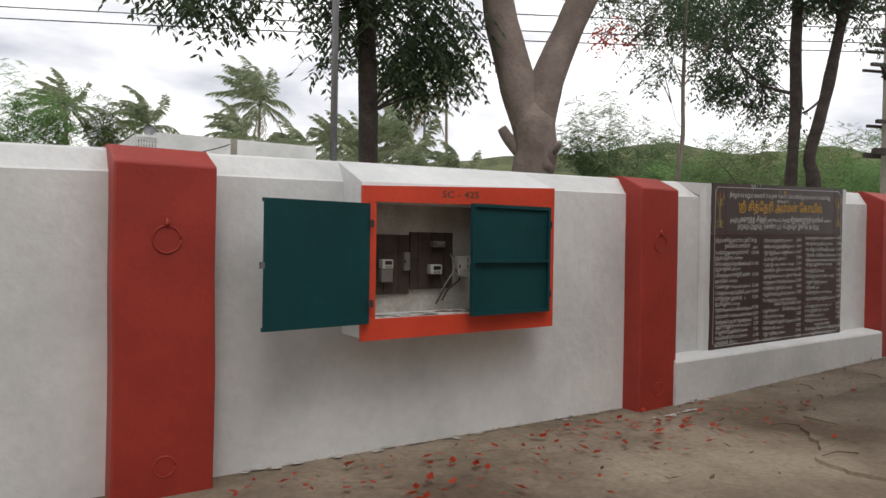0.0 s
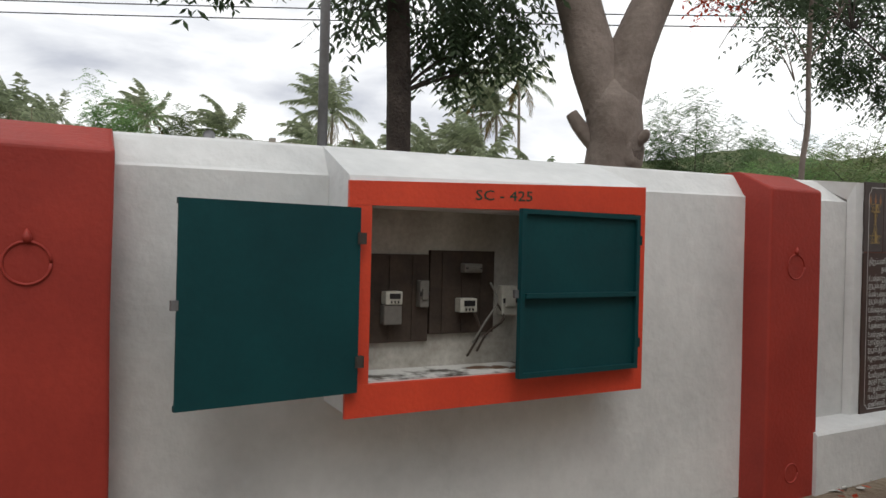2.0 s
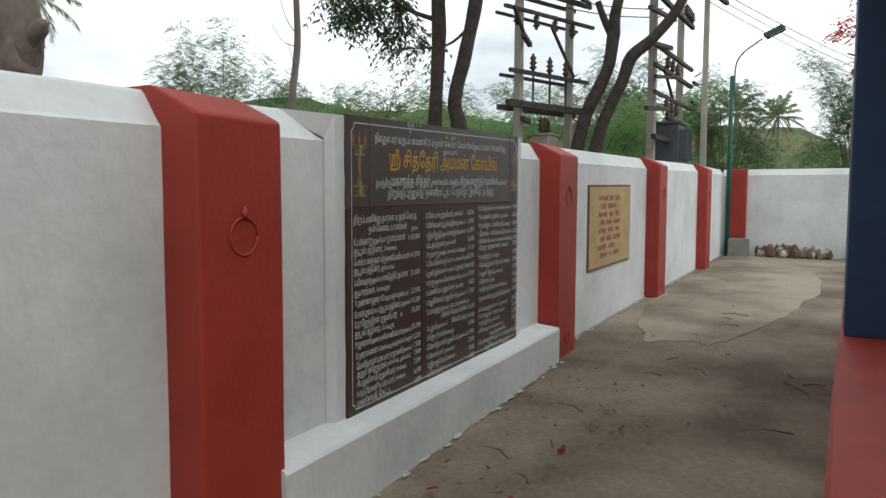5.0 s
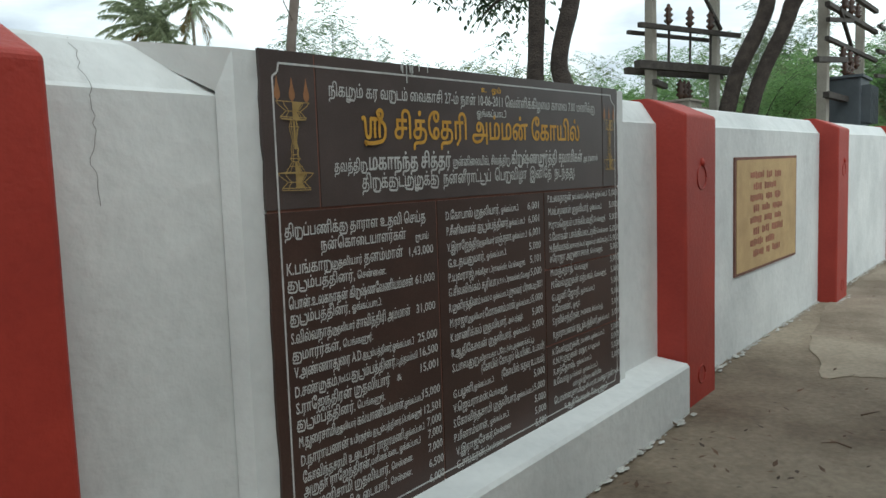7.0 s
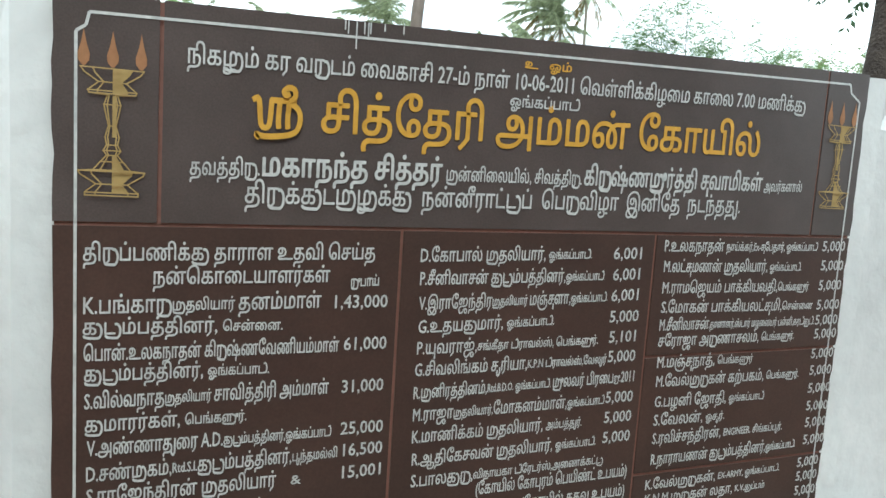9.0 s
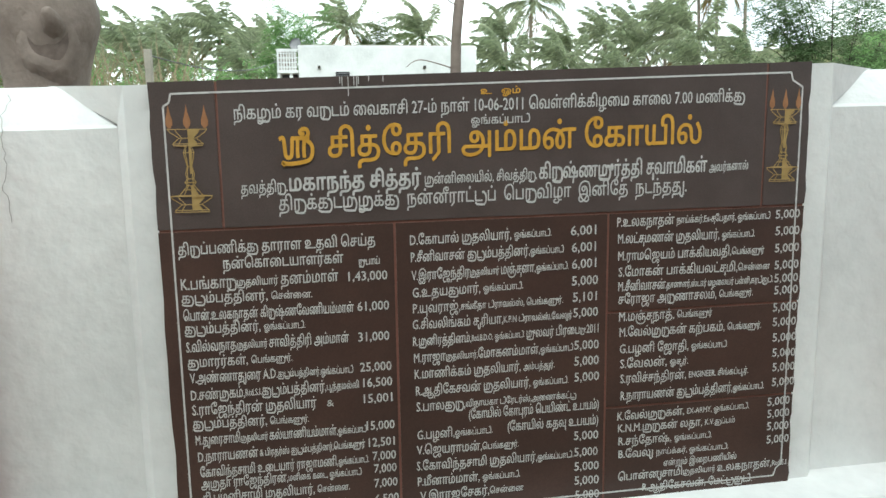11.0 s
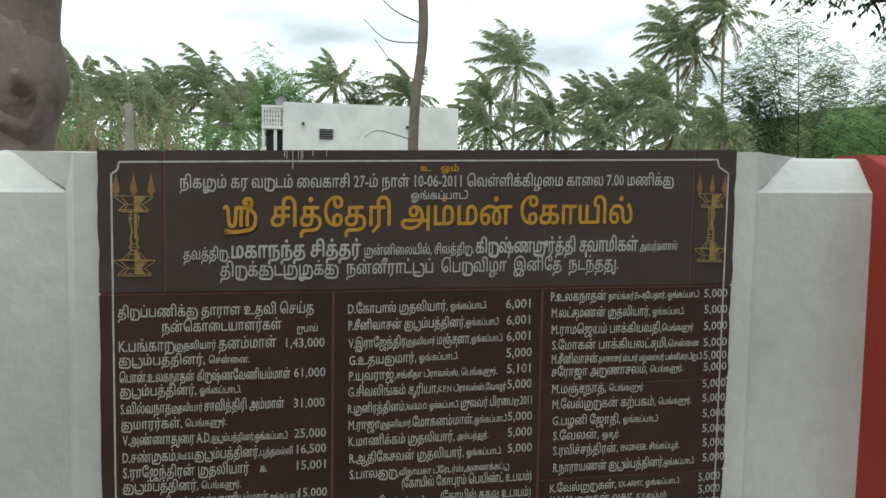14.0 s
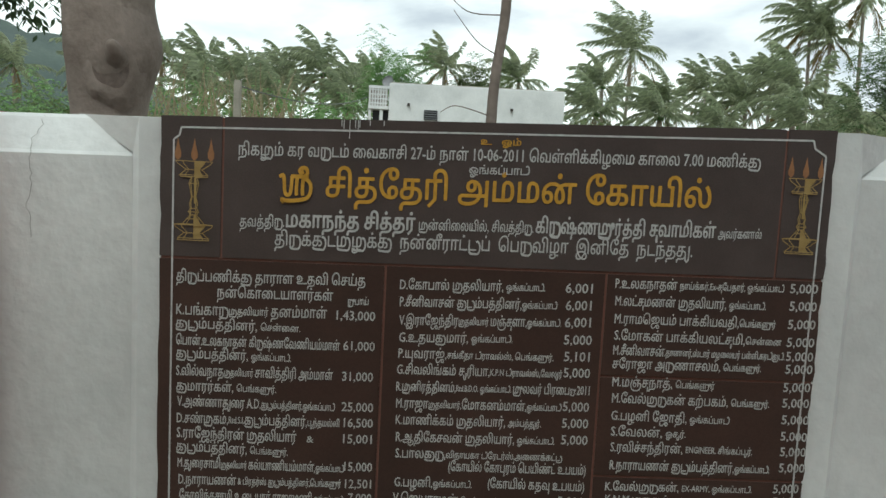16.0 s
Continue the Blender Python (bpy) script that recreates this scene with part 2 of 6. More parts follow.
def join(lists):
    vs, fs = [], []
    for v, f in lists:
        o = len(vs)
        vs += v
        fs += [tuple(i + o for i in q) for q in f]
    return vs, fs


def tube_part(name, pts, radii, material, parent, n=8, label="", wobble=0.0, k=1):
    if k > 1:
        pts, radii = smooth_line(pts, radii, k)
    v, f = tube(pts, radii, n, wobble)
    return under(mesh_ob(name, v, f, material, True), parent, label)


def lerp_at(x, table):
    return float(np.interp(x, [a for a, _ in table], [b for _, b in table]))


# ---- lie of the land: the yard climbs gently along the wall ----
GROUND = [(-30, -0.1), (0, 0.01), (4.5, 0.03), (8.5, 0.19), (12, 0.22), (17, 0.24), (21, 0.25)]
ARRIS = [(-30, 1.30), (0.0, 1.755), (1.0, 1.78), (4.6, 1.845), (8.5, 1.915), (12.5, 2.00), (17, 2.11), (20.6, 2.15)]


def gz(x):
    return lerp_at(x, GROUND)


def az(x):
    return lerp_at(x, ARRIS)


YW = 4.09     # face of the long wall
XE = 20.6     # face of the end wall

# ---- ground ----
def ground_sheet():
    xs = sorted(set([-900, -300, -80, -40] + [round(-30 + i * 0.5, 2) for i in range(113)] + [40, 80, 200, 500, 900]))
    ys = [-900, -200, -60, -20, -8] + [round(-6 + i * 0.5, 2) for i in range(21)] + [4.2, 6, 10, 20, 60, 200, 500, 900]
    vs = [(x, y, gz(x) + (0.012 * noise.noise(Vector((x * 0.7, y * 0.7, 3))) if -30 < x < 26 and -6 < y < 4 else 0)) for x in xs for y in ys]
    n = len(ys)
    fs = [(i * n + j, (i + 1) * n + j, (i + 1) * n + j + 1, i * n + j + 1) for i in range(len(xs) - 1) for j in range(n - 1)]
    ob = mesh_ob("ground", vs, fs, CONCRETE, True)
    ob.data.materials.append(EARTH)
    for p in ob.data.polygons:
        c = p.center
        if c.y > 4.2 or c.x > 21 or c.y < -8 or c.x < -30:
            p.material_index = 1
    return tagged(ob, "stained grey-brown concrete yard beside bare earth", "ground", kind="structure")


ground_sheet()


def patch(name, cx, cy, rx, ry, seed, thick, material, label):
    """A thin skim of concrete with a ragged rim, laid on the yard."""
    n = 140
    top, low = [], []
    for k in range(n):
        a = 2 * math.pi * k / n
        r = 1 + 0.3 * noise.noise(Vector((math.cos(a) * 1.3 + seed, math.sin(a) * 1.3, seed))) + 0.07 * noise.noise(Vector((math.cos(a) * 4, math.sin(a) * 4, seed))) + 0.035 * noise.noise(Vector((math.cos(a) * 11, math.sin(a) * 11, seed)))
        x, y = cx + rx * r * math.cos(a), min(cy + ry * r * math.sin(a), YW - 0.1)
        top.append((x - 0.01 * math.cos(a), y - 0.01 * math.sin(a)))
        low.append((x, y))
    vs = [(x, y, gz(x) + thick) for x, y in top] + [(x, y, gz(x) - 0.03) for x, y in low]
    vs.append((cx, cy, gz(cx) + thick))
    fs = [(k, (k + 1) % n, 2 * n) for k in range(n)] + [(k + n, (k + 1) % n + n, (k + 1) % n, k) for k in range(n)]
    return tagged(mesh_ob(name, vs, fs, material), label, "pavement", kind="structure")


patch("pavement", 14.2, 3.0, 4.6, 0.95, 2.7, 0.009, SLAB, "paler skim of concrete with a ragged edge")
patch("pavement", 6.3, 2.25, 2.0, 0.95, 5.1, 0.020, CONCRETE, "skim of concrete with a ragged edge")


def cracks():
    parts = []
    for s, (x, y, a, ln) in enumerate(((12.6, 3.1, 0.2, 1.3), (14.2, 2.4, -0.4, 1.6), (11.2, 2.3, 0.9, 0.9), (16.4, 2.6, 2.2, 0.9), (9.2, 2.9, 0.15, 0.8))):
        pts = []
        for k in range(12):
            pts.append((x, y, gz(x) + 0.031))
            a += 0.5 * noise.noise(Vector((k * 0.9, s * 7.0, 1)))
            x, y = x + math.cos(a) * ln / 12, y + math.sin(a) * ln / 12
        for p, q in zip(pts, pts[1:]):
            d = (Vector(q) - Vector(p)).normalized().cross(Vector((0, 0, 1))) * 0.0022
            parts.append(([Vector(p) - d, Vector(q) - d, Vector(q) + d, Vector(p) + d], [(0, 1, 2, 3)]))
    v, f = join(parts)
    tagged(mesh_ob("crack", v, f, IRON), "thin dark cracks in the concrete yard", "crack", kind="structure")


cracks()


# ---- long wall, end wall ----
def wall_strip(name, along, stations, face, back, foot, rise, label, flip=False):
    """A wall with a sloped coping: along 'x' or 'y', face and back are the other coordinate."""
    sgn = 1 if back > face else -1
    vs, fs, rings = [], [], []
    for s in stations:
        xx = s if along == "x" else XE
        a = az(xx) - 0.03
        w = 0.006 * noise.noise(Vector((s * 0.8, 1, 0)))
        prof = [(face + w, gz(xx) - 0.3), (face + 0.5 * w, gz(xx) + 0.6), (face - 0.4 * w, gz(xx) + 1.2), (face, a - 0.012 + w * 0.6), (face + sgn * 0.012, a + w * 0.6), (face + sgn * 0.085, a + rise - 0.012), (face + sgn * 0.10, a + rise), (back, a + rise), (back, gz(xx) - 0.3)]
        rings.append(len(vs))
        vs += [(s, p, z) if along == "x" else (p, s, z) for p, z in prof]
    n = 9
    for i in range(len(rings) - 1):
        for k in range(n):
            q = (rings[i] + k, rings[i] + (k + 1) % n, rings[i + 1] + (k + 1) % n, rings[i + 1] + k)
            fs.append(q if not flip else q[::-1])
    fs += [tuple(range(n)), tuple(rings[-1] + k for k in range(n))[::-1]]
    return tagged(mesh_ob(name, vs, fs, WHITE), label, "wall", kind="structure")


wall_strip("wall_north", "x", [-30, -20] + [round(-12 + 0.4 * i, 2) for i in range(82)], YW, YW + 0.23, 0, 0.125, "whitewashed plaster compound wall with sloped coping")
wall_strip("wall_east", "y", [YW + 0.05 - 0.4 * i for i in range(31)], XE, XE + 0.23, 0, 0.125, "whitewashed plaster end wall with sloped coping", flip=True)


def board_backing():
    """Thickened stretch of wall that carries the inscription."""
    x0, x1, y = 5.362, 7.722, 4.048
    def top(x):
        return 1.944 + 0.0287 * (x - 5.437)
    vs = []
    for x in (x0, x1):
        vs += [(x, y, 0.30), (x, y, top(x)), (x, YW + 0.13, top(x) + 0.006), (x, YW + 0.13, 0.30)]
    fs = [(0, 4, 5, 1), (1, 5, 6, 2), (0, 1, 2, 3), (4, 7, 6, 5), (2, 6, 7, 3)]
    # wedge ends that run down to the wall's coping
    for s, x in ((-1, x0), (1, x1)):
        b = len(vs)
        e, e2 = x + s * 0.035, x + s * 0.27
        a = az(e) - 0.03
        vs += [(x, y, top(x)), (x, YW + 0.13, top(x) + 0.006), (e2, YW + 0.115, az(e2) + 0.099), (e, YW - 0.003, a), (x, y, a - 0.04), (e, YW - 0.003, 0.30), (x, y, 0.30)]
        q = [(b, b + 2, b + 1), (b, b + 3, b + 2), (b, b + 4, b + 3), (b + 4, b + 6, b + 5, b + 3)]
        fs += [t if s < 0 else t[::-1] for t in q]
    tagged(mesh_ob("wall_panel", vs, fs, WHITE), "whitewashed thickened wall panel behind the inscription", "wall", kind="structure")


board_backing()

# ledge under the inscription
bm = bmesh.new()
lx = [4.80 + (8.22 - 4.80) * i / 16 for i in range(17)]
rows_v = []
for x in lx:
    t = 0.415 + 0.0175 * (x - 4.8)
    w = 0.008 * noise.noise(Vector((x * 1.7, 0, 4)))
    rows_v.append([bm.verts.new(p) for p in ((x, 3.885 + w, -0.2), (x, 3.885 + w * 0.5, t - 0.02), (x, 3.898 + w, t - 0.002), (x, 3.92, t), (x, YW + 0.02, t + 0.02), (x, YW + 0.02, -0.2))])
for a, b in zip(rows_v, rows_v[1:]):
    for k in range(6):
        bm.faces.new((a[k], b[k], b[(k + 1) % 6], a[(k + 1) % 6]))
bm.faces.new(rows_v[0][::-1])
bm.faces.new(rows_v[-1])
bmesh.ops.recalc_face_normals(bm, faces=bm.faces)
tagged(part("ledge", bm, WHITE, None), "whitewashed plaster ledge at the foot of the wall", "ledge", kind="structure")


def crack_line(x, z0, z1, seed):
    pts = []
    for k in range(26):
        z = z0 + (z1 - z0) * k / 25
        pts.append((x + 0.02 * noise.noise(Vector((k * 0.30, seed, 0))) + 0.014 * noise.noise(Vector((k * 1.3, seed, 5))), z))
    vs, fs = [], []
    for px, z in pts:
        a = az(px) - 0.03
        y = YW - 0.006 if z < a else YW - 0.004 + 0.10 * (z - a) / 0.125
        vs += [(px - 0.0009, y, z), (px + 0.0009, y, z)]
    for k in range(len(pts) - 1):
        fs.append((2 * k, 2 * k + 1, 2 * k + 3, 2 * k + 2))
    tagged(mesh_ob("plaster_crack", vs, fs, STONE), "hairline crack running down white plaster", "crack", kind="structure")


crack_line(4.99, 1.94, 1.53, 3.0)


# ---- pillars ----
def pillar(x0, x1, label, on_east=False):
    a, g = az((x0 + x1) / 2), gz((x0 + x1) / 2)
    t = thing("pillar", ((x0 + x1) / 2, 4.0, g), label, "pillar", "red pillars along the wall")
    bm = bmesh.new()
    prof = [(3.912, g - 0.25), (3.912, a), (4.135, a + 0.105), (4.325, a + 0.105), (4.325, g - 0.25)]
    L = [bm.verts.new((x0, y, z)) for y, z in prof]
    R = [bm.verts.new((x1, y, z)) for y, z in prof]
    for k in range(5):
        bm.faces.new((L[k], R[k], R[(k + 1) % 5], L[(k + 1) % 5]))
    bm.faces.new(L[::-1])
    bm.faces.new(R)
    bmesh.ops.recalc_face_normals(bm, faces=bm.faces)
    bmesh.ops.bevel(bm, geom=[e for e in bm.edges if e.calc_length() > 0.2], offset=0.016, segments=3, affect="EDGES", profile=0.5)
    bmesh.ops.subdivide_edges(bm, edges=[e for e in bm.edges if e.calc_length() > 1.0], cuts=9)
    for v in bm.verts:
        v.co.x += 0.007 * noise.noise(Vector((x0, v.co.z * 1.6, v.co.y)))
        v.co.y += 0.004 * noise.noise(Vector((v.co.z * 2, x0 + 9, v.co.x)))
    part("shaft", bm, RED, t)
    xc = (x0 + x1) / 2
    for z, r in ((g + 1.36, 0.072), (g + 0.16, 0.055)):
        ring = [(xc + r * math.cos(q), 3.911, z + r * math.sin(q)) for q in [2 * math.pi * k / 20 for k in range(21)]]
        tube_part("ring", ring, [0.0055] * 21, RED, t, 6, "raised plaster ring painted red")
    tube_part("flame", [(xc, 3.908, g + 1.428), (xc, 3.906, g + 1.45), (xc, 3.908, g + 1.475)], [0.012, 0.016, 0.003], RED, t, 6, "small raised flame above the ring")
    return t


for x0, x1 in ((0.485, 1.003), (4.385, 4.83), (8.245, 8.735), (12.28, 12.78), (16.55, 17.1), (-3.5, -2.95)):
    pillar(x0, x1, "red oxide painted wall pillar with sloped cap and round relief")
# pillar on the end wall
t = thing("pillar", (XE, 3.55, gz(XE)), "red oxide painted pillar on the end wall", "pillar", "red pillars along the wall")
bm = box((XE - 0.14, 3.60, gz(XE) - 0.2), (XE + 0.24, 4.0, az(XE) + 0.10), bevel=0.02)
part("shaft", bm, RED, t)


# ---- meter cupboard let into the wall ----
def cupboard():
    x0, x1, z0, z1, yf = 1.835, 3.355, 0.785, 1.735, 3.825
    ox0, ox1, oz0, oz1 = 1.93, 3.29, 0.915, 1.618
    t = thing("meter_cupboard", (2.6, YW, 0.8), "white masonry meter cupboard with vermilion front, doors open", "cupboard")
    dz = 0.028
    part("side_wall", box((x0 + 0.004, yf + 0.012, z0 + 0.01), (ox0 - 0.006, YW + 0.02, z1 - 0.07)), WHITE, t)
    part("side_wall", box((ox1 + 0.006, yf + 0.012, z0 + 0.01), (x1 - 0.004, YW + 0.02, z1 + dz - 0.06)), WHITE, t)
    part("back_plaster", box((ox0 - 0.004, YW - 0.012, oz0 - 0.002), (ox1 + 0.004, YW + 0.005, oz1 + 0.03)), GRIME, t, "grimy grey plaster back")
    part("sill_dust", box((ox0 - 0.004, yf + 0.014, oz0 - 0.003), (ox1 + 0.004, YW - 0.014, oz0 + 0.001)), DUST, t, "white sill streaked with black dust")
    bm = bmesh.new()
    box_into(bm, (ox0 - 0.006, yf + 0.012, z0 + 0.012), (ox1 + 0.006, YW + 0.02, oz0 - 0.004))
    part("sill", bm, WHITE, t, "dusty white sill inside the cupboard")
    # sloped hood up to the coping
    bm = bmesh.new()
    def hood(x, top):
        return [bm.verts.new(p) for p in ((x, yf + 0.002, top), (x, yf + 0.012, top + 0.022), (x, YW + 0.10, az(x) + 0.096), (x, YW + 0.10, top - 0.05), (x, yf + 0.012, top - 0.05))]
    A, B = hood(x0 + 0.004, z1 - 0.02), hood(x1 - 0.004, z1 + dz - 0.01)
    for k in range(5):
        bm.faces.new((A[k], B[k], B[(k + 1) % 5], A[(k + 1) % 5]))
    bm.faces.new(A[::-1])
    bm.faces.new(B)
    bmesh.ops.recalc_face_normals(bm, faces=bm.faces)
    part("hood", bm, WHITE, t)
    # lintel inside
    part("lintel", box((ox0 - 0.006, yf + 0.014, oz1 + 0.004), (ox1 + 0.006, YW + 0.02, z1 - 0.055)), WHITE, t)
    # vermilion frame, four boards butted
    def strip(name, pts):
        bm = bmesh.new()
        F = [bm.verts.new((x, yf - 0.012, z)) for x, z in pts]
        K = [bm.verts.new((x, yf + 0.010, z)) for x, z in pts]
        bm.faces.new(F)
        bm.faces.new(K[::-1])
        for k in range(4):
            bm.faces.new((F[k], K[k], K[(k + 1) % 4], F[(k + 1) % 4]))
        bmesh.ops.recalc_face_normals(bm, faces=bm.faces)
        part(name, bm, ORANGE, t)
    strip("frame_board", [(x0, oz1), (x1, oz1 + 0.024), (x1, z1 + dz + 0.012), (x0, z1 - 0.022)])
    strip("frame_board", [(x0, z0 - 0.008), (x1, z0 + 0.008), (x1, oz0), (x0, oz0 - 0.008)])
    strip("frame_board", [(x0, oz0 - 0.007), (ox0, oz0 - 0.007), (ox0, oz1), (x0, oz1)])
    strip("frame_board", [(ox1, oz0), (x1, oz0), (x1, oz1 + 0.023), (ox1, oz1 + 0.022)])

    # doors of sheet steel
    def door(name, hinge, free, za, zb, bar, label):
        h, f = Vector((*hinge, 0)), Vector((*free, 0))
        w = (f - h).length
        d = (f - h).normalized()
        nrm = Vector((d.y, -d.x, 0))
        if nrm.y > 0:
            nrm = -nrm
        m = Matrix(((d.x, nrm.x, 0, h.x), (d.y, nrm.y, 0, h.y), (0, 0, 1, 0), (0, 0, 0, 1)))
        bm = bmesh.new()
        box_into(bm, (0, -0.004, za), (w, 0.004, zb), m)
        ob = part(name, bm, TEAL, t, label)
        for lo, hi in (((0, 0.004, za), (w, 0.022, za + 0.022)), ((0, 0.004, zb - 0.022), (w, 0.022, zb)), ((0, 0.004, za + 0.022), (0.022, 0.022, zb - 0.022)), ((w - 0.022, 0.004, za + 0.022), (w, 0.022, zb - 0.022))) if bar else (((0, -0.022, za), (w, -0.004, za + 0.02)), ((0, -0.022, zb - 0.02), (w, -0.004, zb))):
            under(part("rim_bar", box(lo, hi, m), TEAL, None), ob)
        if bar:
            zc = (za + zb) / 2 - 0.01
            under(part("cross_bar", box((0.022, 0.004, zc - 0.010), (w - 0.022, 0.034, zc + 0.010), m), TEAL, None), ob)
        under(part("hasp", box((w - 0.006, -0.012, (za + zb) / 2 - 0.02), (w + 0.018, 0.006, (za + zb) / 2 + 0.015), m), STEEL, None), ob, "small dull steel hasp")
        for zh in (za + 0.12, zb - 0.12):
            under(part("hinge", box((-0.02, -0.006, zh - 0.02), (0.012, 0.012, zh + 0.02), m, 0.003), TEAL if bar else IRON, None), ob)
    door("door", (1.872, 3.785), (1.190, 3.69), 0.885, 1.606, False, "dark teal sheet steel door swung wide open")
    door("door", (3.285, 3.79), (2.575, 3.735), 0.905, 1.634, True, "dark teal sheet steel door standing ajar")
    return t


cup = cupboard()


def poly_area(l):
    return 0.5 * sum(a[0] * b[1] - b[0] * a[1] for a, b in zip(l, l[1:] + l[:1]))


def inside(p, l):
    c = False
    for a, b in zip(l, l[1:] + l[:1]):
        if (a[1] > p[1]) != (b[1] > p[1]) and p[0] < (b[0] - a[0]) * (p[1] - a[1]) / (b[1] - a[1]) + a[0]:
            c = not c
    return c


def winding(pts, loops):
    """How often the loops run round each point."""
    w = np.zeros(len(pts))
    for l in loops:
        A = np.array(l)
        B = np.roll(A, -1, axis=0)
        x, y = pts[:, :1], pts[:, 1:]
        side = (B[:, 0] - A[:, 0]) * (y - A[:, 1]) - (x - A[:, 0]) * (B[:, 1] - A[:, 1])
        w += ((A[:, 1] <= y) & (B[:, 1] > y) & (side > 0)).sum(axis=1)
        w -= ((A[:, 1] > y) & (B[:, 1] <= y) & (side < 0)).sum(axis=1)
    return w


FILLS = {}


def fill_group(loops):
    """Triangles of one letter's outline with its counters; alike outlines are worked out once."""
    ox, oy = loops[0][0]
    rel = [[(round(x - ox, 5), round(y - oy, 5)) for x, y in l] for l in loops]
    key = str(rel)
    if key not in FILLS:
        flat, edges = [], []
        for l in rel:
            o = len(flat)
            flat += l
            edges += [(o + i, o + (i + 1) % len(l)) for i in range(len(l))]
        v, _, f, _, _, _ = delaunay_2d_cdt([Vector(p) for p in flat], edges, [], 0, 1e-5)
        cen = np.array([[sum(v[i][0] for i in t) / 3, sum(v[i][1] for i in t) / 3] for t in f])
        keep = winding(cen, rel)
        FILLS[key] = ([(p[0], p[1]) for p in v], [tuple(t) for t, k in zip(f, keep) if k != 0])
    vs, fs = FILLS[key]
    return [(x + ox, y + oy) for x, y in vs], fs


GLYPHS = {}


def outline(body, bold):
    """Loops of a piece of writing in the built-in font, size 1."""
    cu = bpy.data.curves.new("writing", "FONT")
    cu.body, cu.size, cu.resolution_u, cu.fill_mode, cu.offset = body, 1.0, 2, "NONE", bold
    ob = new("writing", cu)
    bpy.context.view_layer.update()
    me = bpy.data.meshes.new_from_object(ob.evaluated_get(bpy.context.evaluated_depsgraph_get()))
    bpy.data.objects.remove(ob)
    bpy.data.curves.remove(cu)
    co = [(v.co.x, v.co.y) for v in me.vertices]
    loops = []
    for e in me.edges:
        lo, hi = min(e.vertices), max(e.vertices)
        if hi - lo > 1:
            loops.append(co[lo:hi + 1])
    bpy.data.meshes.remove(me)
    return loops


def glyph(ch, bold):
    """One character: verts, faces, advance, left, right."""
    if (ch, bold) in GLYPHS:
        return GLYPHS[ch, bold]
    bar = max(x for l in outline("|", 0.0) for x, _ in l)
    adv = max(x for l in outline(ch + "|", 0.0) for x, _ in l) - bar
    loops = outline(ch, bold) if ch != " " else []
    owner = {}
    for i, h in enumerate(loops):
        for j, l in enumerate(loops):
            if i != j and poly_area(h) * poly_area(l) < 0 and abs(poly_area(l)) > abs(poly_area(h)) and inside(h[0], l):
                owner[i] = j
                break
    vs, fs = [], []
    for j, l in enumerate(loops):
        if j in owner:
            continue
        v, f = fill_group([l] + [loops[i] for i, o in owner.items() if o == j])
        o = len(vs)
        vs += v
        fs += [tuple(i + o for i in t) for t in f]
    xs = [x for x, _ in vs] or [0.0, adv]
    GLYPHS[ch, bold] = (vs, fs, adv, min(xs), max(xs))
    return GLYPHS[ch, bold]


def brush(pts, w):
    """A smooth painted stroke of half width w: verts, faces."""
    p, _ = smooth_line([(x, y, 0) for x, y in pts], [w] * len(pts), 4)
    vs = []
    for i, q in enumerate(p):
        d = (p[min(i + 1, len(p) - 1)] - p[max(i - 1, 0)]).normalized()
        vs += [(q.x - d.y * w, q.y + d.x * w), (q.x + d.y * w, q.y - d.x * w)]
    return vs, [(2 * i, 2 * i + 1, 2 * i + 3, 2 * i + 2) for i in range(len(p) - 1)]


def arc(cx, cy, rx, ry, a0, a1, n=9):
    return [(cx + rx * math.cos(radians(a0 + (a1 - a0) * k / n)), cy + ry * math.sin(radians(a0 + (a1 - a0) * k / n))) for k in range(n + 1)]


U_STEM, U_HOOK = "\u0b99\u0b9a\u0baa\u0baf\u0bb5", "\u0b9e\u0ba3\u0ba4\u0ba8\u0bb2\u0bb1\u0ba9"
SRI = ([(0.0, 0.52), (0.10, 0.53), (0.14, 0.10), (0.22, 0.02), (0.29, 0.10), (0.32, 0.54)], [(0.30, 0.53), (0.50, 0.53), (0.74, 0.53)], [(0.46, 0.53), (0.44, 0.20), (0.45, 0.02)],
       [(0.62, 0.53), (0.60, 0.20), (0.61, 0.02)], [(0.62, 0.50), (0.78, 0.38), (0.82, 0.18), (0.74, -0.04), (0.50, -0.12), (0.20, -0.14), (0.06, -0.10), (0.12, -0.17)],
       [(0.64, 0.53), (0.72, 0.62), (0.70, 0.74), (0.60, 0.77), (0.52, 0.70), (0.56, 0.63), (0.62, 0.66)])


